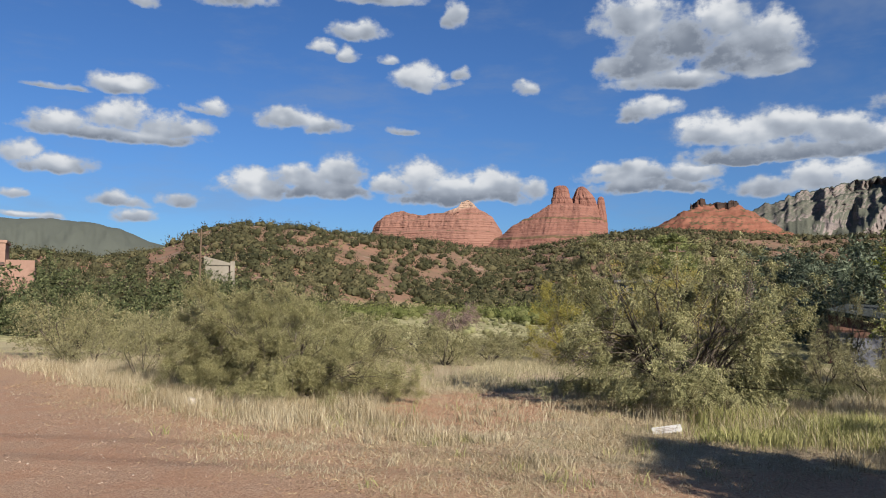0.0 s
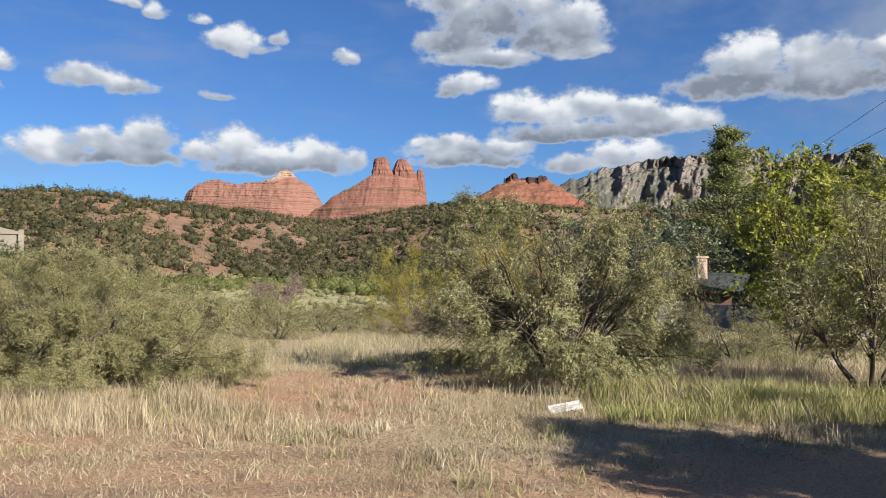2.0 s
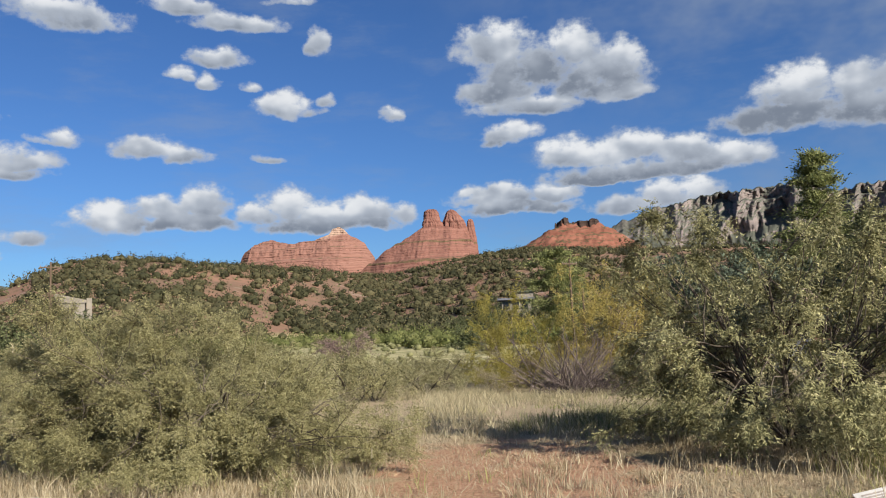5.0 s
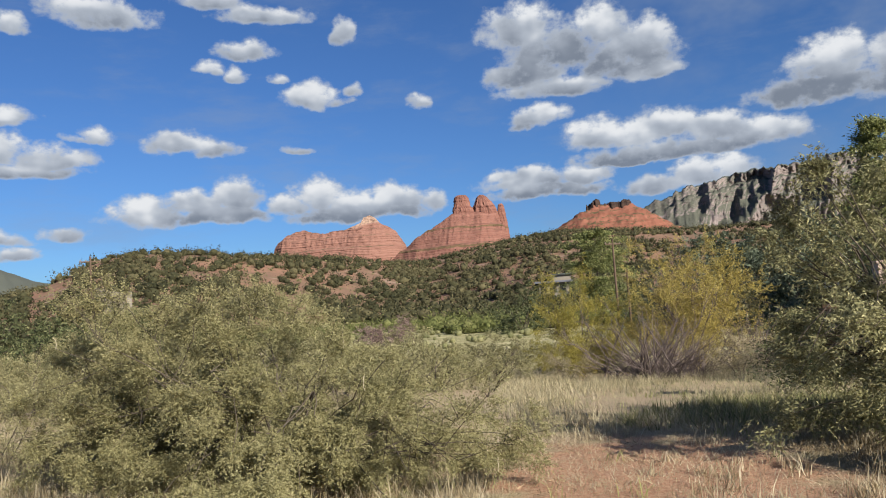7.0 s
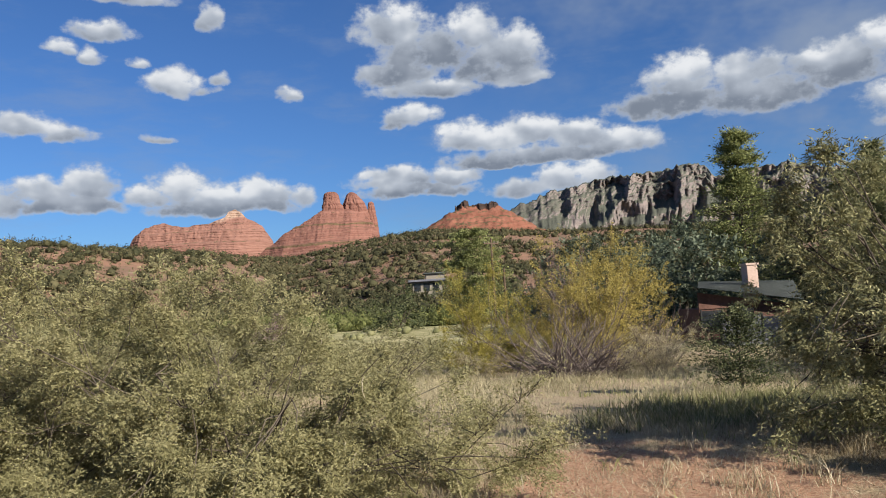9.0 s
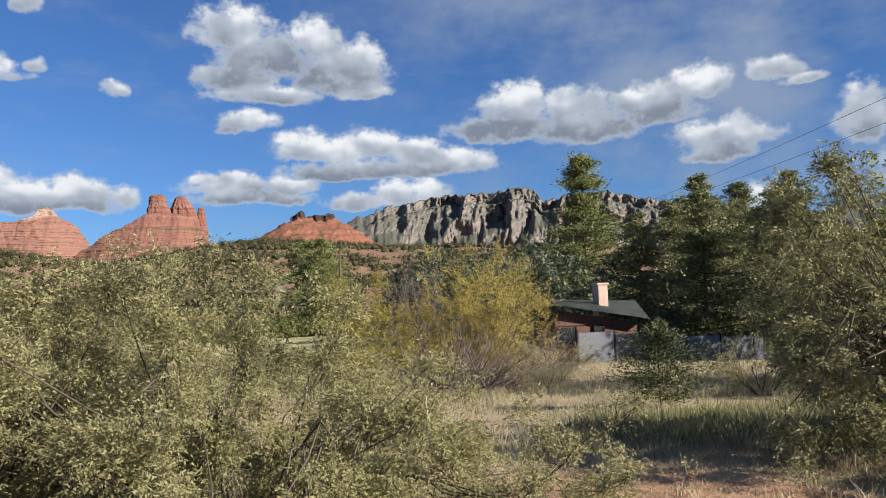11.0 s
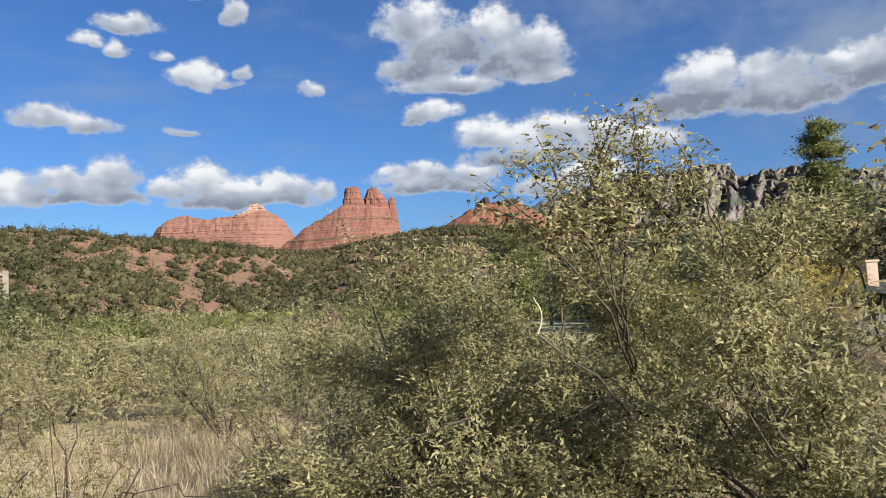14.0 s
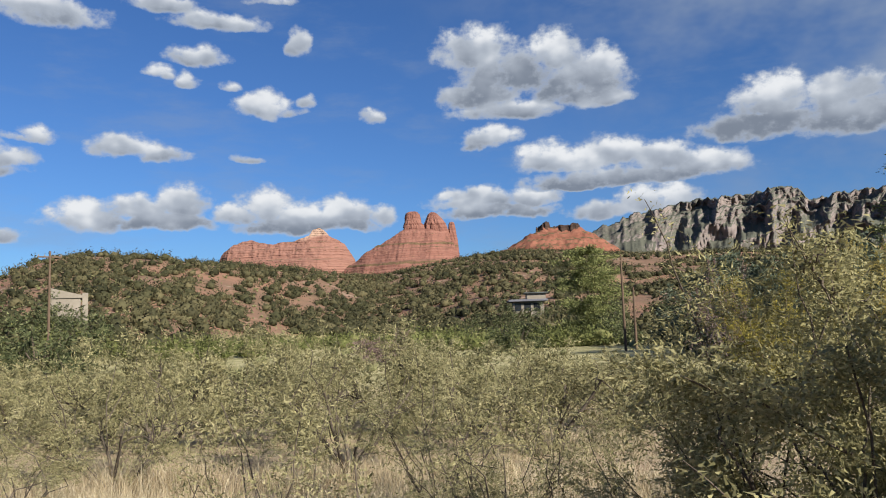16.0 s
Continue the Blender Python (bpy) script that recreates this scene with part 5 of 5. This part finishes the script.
blades("low_weeds", "low dark green weeds in the shade of the tree", x, y, 0.30 * g * rng.uniform(0.3, 1.2, len(x)), M_WEED, 0.018, 0.9, True)
x, y, g = sward(2600, -12, 9, 6, 22, lambda p, q: short_dry(p, q) * ss(fbm(p * 1.1, q * 1.1, 2, 103.0), 0.0, 0.16), 10, 0.07)
blades("green_weeds", "small green weeds among the dry grass", x, y, 0.15 * g * rng.uniform(0.5, 1.4, len(x)), M_GREENGRASS, 0.008, 0.9)


# ---- loose litter and gravel ----
def strewn(count, dense):
    x, y = rng.uniform(-13, 8, count), rng.uniform(2.5, 16, count)
    keep = rng.uniform(0, 1, count) < dense(x, y)
    x, y = x[keep], y[keep]
    return np.stack([x, y, ground_z(x, y)], -1)


spots = strewn(70000, lambda p, q: ss(road_side(p, q) + 2.0 * fbm(p * 0.8, q * 0.8, 3, 111.0), -1.6, 1.2) * (0.3 + 0.7 * bare(p, q)) * (0.25 + 0.75 * ss(fbm(p * 1.3, q * 1.3, 3, 112.0), -0.12, 0.12)))
flat = np.concatenate([rng.normal(0, 1, (len(spots), 2)), rng.normal(0, 0.12, (len(spots), 1))], 1)
v, f = leaves(spots + [0, 0, 0.012], flat, 0.075, 0.13, np.tile([0, 0, 1.0], (len(spots), 1)), 0.15)
tagged(piece("straw_litter", mesh_from("straw_litter", v, f, M_LITTER)), "broken straw and dead stems littering the earth", "litter", kind="stuff")
spots = strewn(26000, lambda p, q: ss(-road_side(p, q) + 2.5 * fbm(p * 0.5, q * 0.5, 3, 113.0), -2.2, 0.4) * (0.2 + 0.8 * ss(fbm(p * 1.1, q * 1.1, 3, 114.0), -0.1, 0.12)))
gem = np.array([[1, 0, 0], [0, 1, 0], [-1, 0, 0], [0, -1, 0], [0, 0, 0.8], [0, 0, -0.6]], float)
tri = np.array([[0, 1, 4], [1, 2, 4], [2, 3, 4], [3, 0, 4], [1, 0, 5], [2, 1, 5], [3, 2, 5], [0, 3, 5]])
turn = rng.uniform(0, 6.28, len(spots))
size = 0.006 + 0.016 * rng.uniform(0, 1, len(spots)) ** 3
body = gem[None] * rng.uniform(0.6, 1.3, (len(spots), 6, 3)) * size[:, None, None]
c, s_ = np.cos(turn)[:, None], np.sin(turn)[:, None]
body = np.stack([body[..., 0] * c - body[..., 1] * s_, body[..., 0] * s_ + body[..., 1] * c, body[..., 2]], -1) + spots[:, None]
tagged(piece("road_gravel", mesh_from("road_gravel", body.reshape(-1, 3), (tri[None] + (np.arange(len(spots)) * 6)[:, None, None]).reshape(-1, 3), M_GRAVEL)), "fine reddish and pale gravel on the dirt road", "gravel", kind="stuff")

# ---- houses, fence, poles, sign ----
def build_house():
    """The low house behind the fence: walls, flat green-grey roof with deep eaves, chimney, windows."""
    top = new("house")
    z = -1.7
    part("wall", boxed(10.9, 16.0, 47.5, 50.5, z - 1.0, z + 2.15), M_HOUSEWALL, top, "reddish brown wall")
    bm = bmesh.new()
    v = [bm.verts.new(p) for p in ((10.55, 46.5, z + 3.34), (16.3, 46.5, z + 2.36), (19.7, 54.0, z + 3.43), (13.6, 54.0, z + 3.69))]
    for q in ((0, 1, 2), (0, 2, 3)):
        bm.faces.new([v[i] for i in q])
    bmesh.ops.solidify(bm, geom=bm.faces[:], thickness=0.16)
    part("roof", bm, M_ROOF, top, "weathered grey-green roof with deep eaves")
    bm = bmesh.new()
    v = [bm.verts.new(p) for p in ((10.9, 47.42, z + 2.15), (15.9, 47.42, z + 2.15), (15.9, 47.42, z + 2.17), (10.9, 47.42, z + 3.06), (10.9, 47.52, z + 2.15), (15.9, 47.52, z + 2.15), (15.9, 47.52, z + 2.17), (10.9, 47.52, z + 3.06))]
    for q in ((0, 1, 2, 3), (7, 6, 5, 4), (0, 4, 5, 1), (1, 5, 6, 2), (2, 6, 7, 3), (3, 7, 4, 0)):
        bm.faces.new([v[i] for i in q])
    part("gable", bm, M_HOUSEWALL, top)
    chimney = part("chimney", boxed(14.45, 15.08, 49.0, 49.75, z + 2.6, z + 4.42, bevel=0.03), M_CHIMNEY, top, "pinkish stone chimney")
    part("chimney_cap", boxed(14.39, 15.14, 48.94, 49.81, z + 4.424, z + 4.53), M_CHIMNEY, chimney)
    for x, wide, low, high in ((11.0, 1.1, 1.15, 2.05), (13.3, 0.5, 1.62, 2.05)):
        w = part("window", boxed(x, x + wide, 47.36, 47.416, z + low, z + high), M_GLASS, top, "dark window")
        for edge_x in (x - 0.07, x + wide):
            part("window_frame", boxed(edge_x, edge_x + 0.07, 47.32, 47.415, z + low - 0.07, z + high + 0.07), M_POST, w)
        part("window_sill", boxed(x - 0.1, x + wide + 0.1, 47.28, 47.412, z + low - 0.14, z + low - 0.074), M_POST, w)
    return tagged(top, "low brown house with a grey-green roof and stone chimney", "house")


def build_fence():
    top = new("panel_fence")
    n, x0, x1, y = 9, 10.6, 29.5, 44.0
    step = (x1 - x0) / n
    for i in range(n):
        a = x0 + i * step
        z = float(ground_z(a + step / 2, y))
        part("panel", boxed(a + 0.06, a + step - 0.06, y, y + 0.04, z - 0.25, z + 1.62), M_FENCE, top)
    for i in range(n + 1):
        a = x0 + i * step
        z = float(ground_z(a, y))
        part("post", boxed(a - 0.05, a + 0.05, y - 0.04, y + 0.07, z - 0.25, z + 1.72, bevel=0.01), M_POST, top, "dark post")
    part("rail", boxed(x0, x1, y + 0.045, y + 0.09, float(ground_z(20, y)) + 0.4, float(ground_z(20, y)) + 0.48), M_POST, top)
    return tagged(top, "blue-grey panel fence with dark posts before the house", "fence")


def build_far_house():
    """The flat-roofed house on the slope under the ridge."""
    top = new("hillside_house")
    x, y = 0.5, 172.0
    z = float(ground_z(x, y))
    part("wall", boxed(-2.8, 3.6, y, y + 8, z - 1, 6.3), M_WHITEWALL, top)
    part("roof", boxed(-3.8, 4.4, y - 1.2, y + 9, 6.304, 6.75, bevel=0.05), M_FENCE, top, "flat pale roof with a wide overhang")
    part("upper_storey", boxed(0.2, 4.2, y + 1, y + 6, 6.754, 8.0), M_WHITEWALL, top)
    part("upper_roof", boxed(-0.3, 4.8, y + 0.4, y + 6.6, 8.004, 8.25), M_ROOF, top)
    for i in range(3):
        part("window", boxed(-2.5 + i * 2.0, -1.1 + i * 2.0, y - 0.06, y - 0.003, 4.3, 5.9), M_GLASS, top)
    return tagged(top, "flat-roofed pale house on the hillside", "house")


def build_hut():
    """The pale gable with a low wing that stands among the junipers on the slope."""
    top = new("white_house")
    m = pose(-63.6, 107.6, float(ground_z(-63.6, 107.6)), 0, 0, 28)
    z = 8.5 - m.translation.z
    part("wall", boxed(-1.8, 1.8, 0, 5, -1, z - 1.4), M_WHITEWALL, top)
    bm = bmesh.new()
    pts = ((-2.0, -0.2, z - 1.4), (2.0, -0.2, z - 1.4), (2.0, -0.2, z - 1.0), (-2.0, -0.2, z))
    a = [bm.verts.new(p) for p in pts]
    b = [bm.verts.new((p[0], 5.2, p[2])) for p in pts]
    for q in ((a[0], a[1], a[2], a[3]), (b[3], b[2], b[1], b[0]), (a[3], a[2], b[2], b[3]), (a[1], a[0], b[0], b[1]), (a[2], a[1], b[1], b[2]), (a[0], a[3], b[3], b[0])):
        bm.faces.new(q)
    part("roof", bm, M_WHITEWALL, top, "pale sloping roof")
    part("tower", boxed(2.004, 2.7, 0.5, 2.5, -1, z - 0.7), M_WHITEWALL, top)
    top.matrix_basis = m
    return tagged(top, "small pale stucco house among junipers on the slope", "house")


def build_adobe():
    top = new("adobe_house")
    m = pose(-71.5, 70.5, float(ground_z(-71.5, 70.5)), 0, 0, 40)
    z = 8.3 - m.translation.z
    part("wall", boxed(-4, 2.4, 0, 6, -1, z - 0.35), M_ADOBE, top)
    part("parapet", boxed(-4.15, 2.55, -0.15, 6.15, z - 0.346, z, bevel=0.04), M_ADOBE, top)
    part("porch", boxed(2.404, 5.4, 1.0, 6, -1, z - 2.2), M_ADOBE, top)
    for x in (-2.6, 0.1):
        w = part("window", boxed(x, x + 1.5, -0.06, -0.003, z - 2.0, z - 0.9), M_GLASS, top, "dark window opening")
        part("window_sill", boxed(x - 0.1, x + 1.6, -0.12, -0.004, z - 2.1, z - 2.004), M_WHITEWALL, w)
    part("railing", boxed(-4, 2.4, -0.5, -0.42, z - 2.75, z - 2.6), M_POST, top)
    top.matrix_basis = m
    return tagged(top, "pink adobe house with dark windows among trees", "house")


def build_pole(x, y, h, label, arm=True):
    top = new("utility_pole")
    v, f = tubes([(np.array([(0, 0, -0.5), (0, 0, h * 0.5), (0.02, 0, h)]), 0.15, 0.10)], 10)
    piece("shaft", mesh_from("shaft", v, f, M_POLE, True), top)
    if arm:
        cross = part("crossarm", boxed(-1.1, 1.1, -0.06, 0.06, h - 0.65, h - 0.52, bevel=0.01), M_POLE, top)
        for dx in (-1.0, -0.45, 0.45, 1.0):
            part("insulator", boxed(dx - 0.05, dx + 0.05, -0.05, 0.05, h - 0.518, h - 0.36, bevel=0.015), M_WHITEWALL, cross)
    top.matrix_basis = Matrix.Translation((x, y, float(ground_z(x, y)))) @ Matrix.Rotation(radians(35), 4, "Z")
    return tagged(top, label, "pole")


def build_wire(a, b, sag, thick=0.009):
    t = np.linspace(0, 1, 24)[:, None]
    p = (1 - t) * np.array(a) + t * np.array(b)
    p[:, 2] -= (4 * t * (1 - t))[:, 0] * sag
    v, f = tubes([(p, thick, thick)], 5)
    ob = piece("power_line", mesh_from("power_line", v, f, M_WIRE, True))
    return tagged(ob, "thin dark overhead power line", "cable", "power lines")


def build_sign():
    """A small white board fallen over in the grass, with lines of worn lettering."""
    top = new("fallen_sign")
    part("board", boxed(-0.21, 0.21, -0.006, 0.006, 0, 0.14, bevel=0.003), M_SIGN, top, "dirty white board")
    for i, (a, b, z) in enumerate(((-0.15, 0.05, 0.10), (-0.16, 0.16, 0.072), (-0.13, 0.10, 0.046))):
        part("lettering", boxed(a, b, -0.009, -0.0065, z - 0.007, z + 0.007), M_INK, top)
    part("stake", boxed(-0.012, 0.012, 0.0065, 0.02, -0.2, 0.13), M_GREYWOOD, top)
    top.matrix_basis = Matrix.Translation((0.50, 11.48, float(ground_z(0.50, 11.48)) + 0.015)) @ Matrix.Rotation(radians(8), 4, "Z") @ Matrix.Rotation(radians(-9), 4, "Y") @ Matrix.Rotation(radians(-52), 4, "X")
    return tagged(top, "small white board with worn lettering in the grass", "sign")


def build_pale_twig():
    p = arc((-8.24, 12.74, 1.63), (-8.25, 12.72, 1.74), 0.0, 9, 0.003)
    p[:, 0] += 0.018 * np.sin(np.linspace(0, math.pi, 9))
    v, f = tubes([(p, 0.0034, 0.0018)], 6)
    ob = piece("bare_twig", mesh_from("bare_twig", v, f, M_PALETWIG, True))
    v, f = tubes([(arc(p[0], (-7.85, 13.2, 1.30), 0.03, 6, 0.03), 0.003, 0.004)], 6)
    piece("stem", mesh_from("stem", v, f, M_BARK, True), ob)
    return tagged(ob, "pale dry curved twig at the bush's edge", "twig")


def build_stones():
    for x, y, s in ((-7.75, 12.35, 0.12), (6.6, 17.0, 0.12), (7.4, 16.4, 0.10), (5.8, 17.4, 0.10)):
        bm = bmesh.new()
        bmesh.ops.create_icosphere(bm, subdivisions=3, radius=s)
        for v in bm.verts:
            v.co *= 1 + 0.35 * noise.noise(v.co * (2.2 / s) + Vector((x, y, 0)))
            v.co.z *= 0.65
        ob = part("stone", bm, M_STONE, smooth=True)
        ob.location = (x, y, float(ground_z(x, y)) + s * 0.3)
        tagged(ob, "pale rough stone lying in the grass", "stone", "stones in the grass")


build_house()
build_fence()
build_far_house()
build_hut()
build_adobe()
build_pole(5.1, 91.0, 9.9, "tall wooden utility pole at the meadow's edge")
build_pole(6.6, 93.0, 6.6, "short wooden pole beside the tall one", False)
build_pole(41.6, 58.5, 10.0, "wooden utility pole beside the conifers")
build_pole(-52, 84, 11.0, "wooden utility pole among the junipers")
build_pole(26.8, 78.0, 12.0, "wooden utility pole behind the pine")
build_wire((26.3, 77.6, 11.3 + float(ground_z(26.8, 78.0))), (9.4, 5.0, 8.7), 0.7)
build_wire((27.4, 78.4, 11.3 + float(ground_z(26.8, 78.0))), (10.5, 5.0, 8.0), 0.7)
for dy in (0.0, 1.15):
    build_wire((-45.0, -8.6 + dy, 9.0), (32.0, -2.4 + dy, 9.0), 0.3, 0.018)
build_sign()
build_pale_twig()
build_stones()
for x, y, size in ((-3.2, 163.0, 0.85), (0.4, 160.0, 0.8), (3.4, 164.0, 0.95), (-58.0, 99.5, 1.1), (-62.5, 103.0, 1.0), (-60.0, 104.3, 1.0), (-61.5, 101.0, 0.95), (-57.5, 103.0, 0.9), (-64.5, 100.0, 0.8), (-66.0, 66.0, 0.8), (-60.0, 66.5, 0.95)):
    copied(knoll, x, y, rng.uniform(0, 360), size, 0.9)
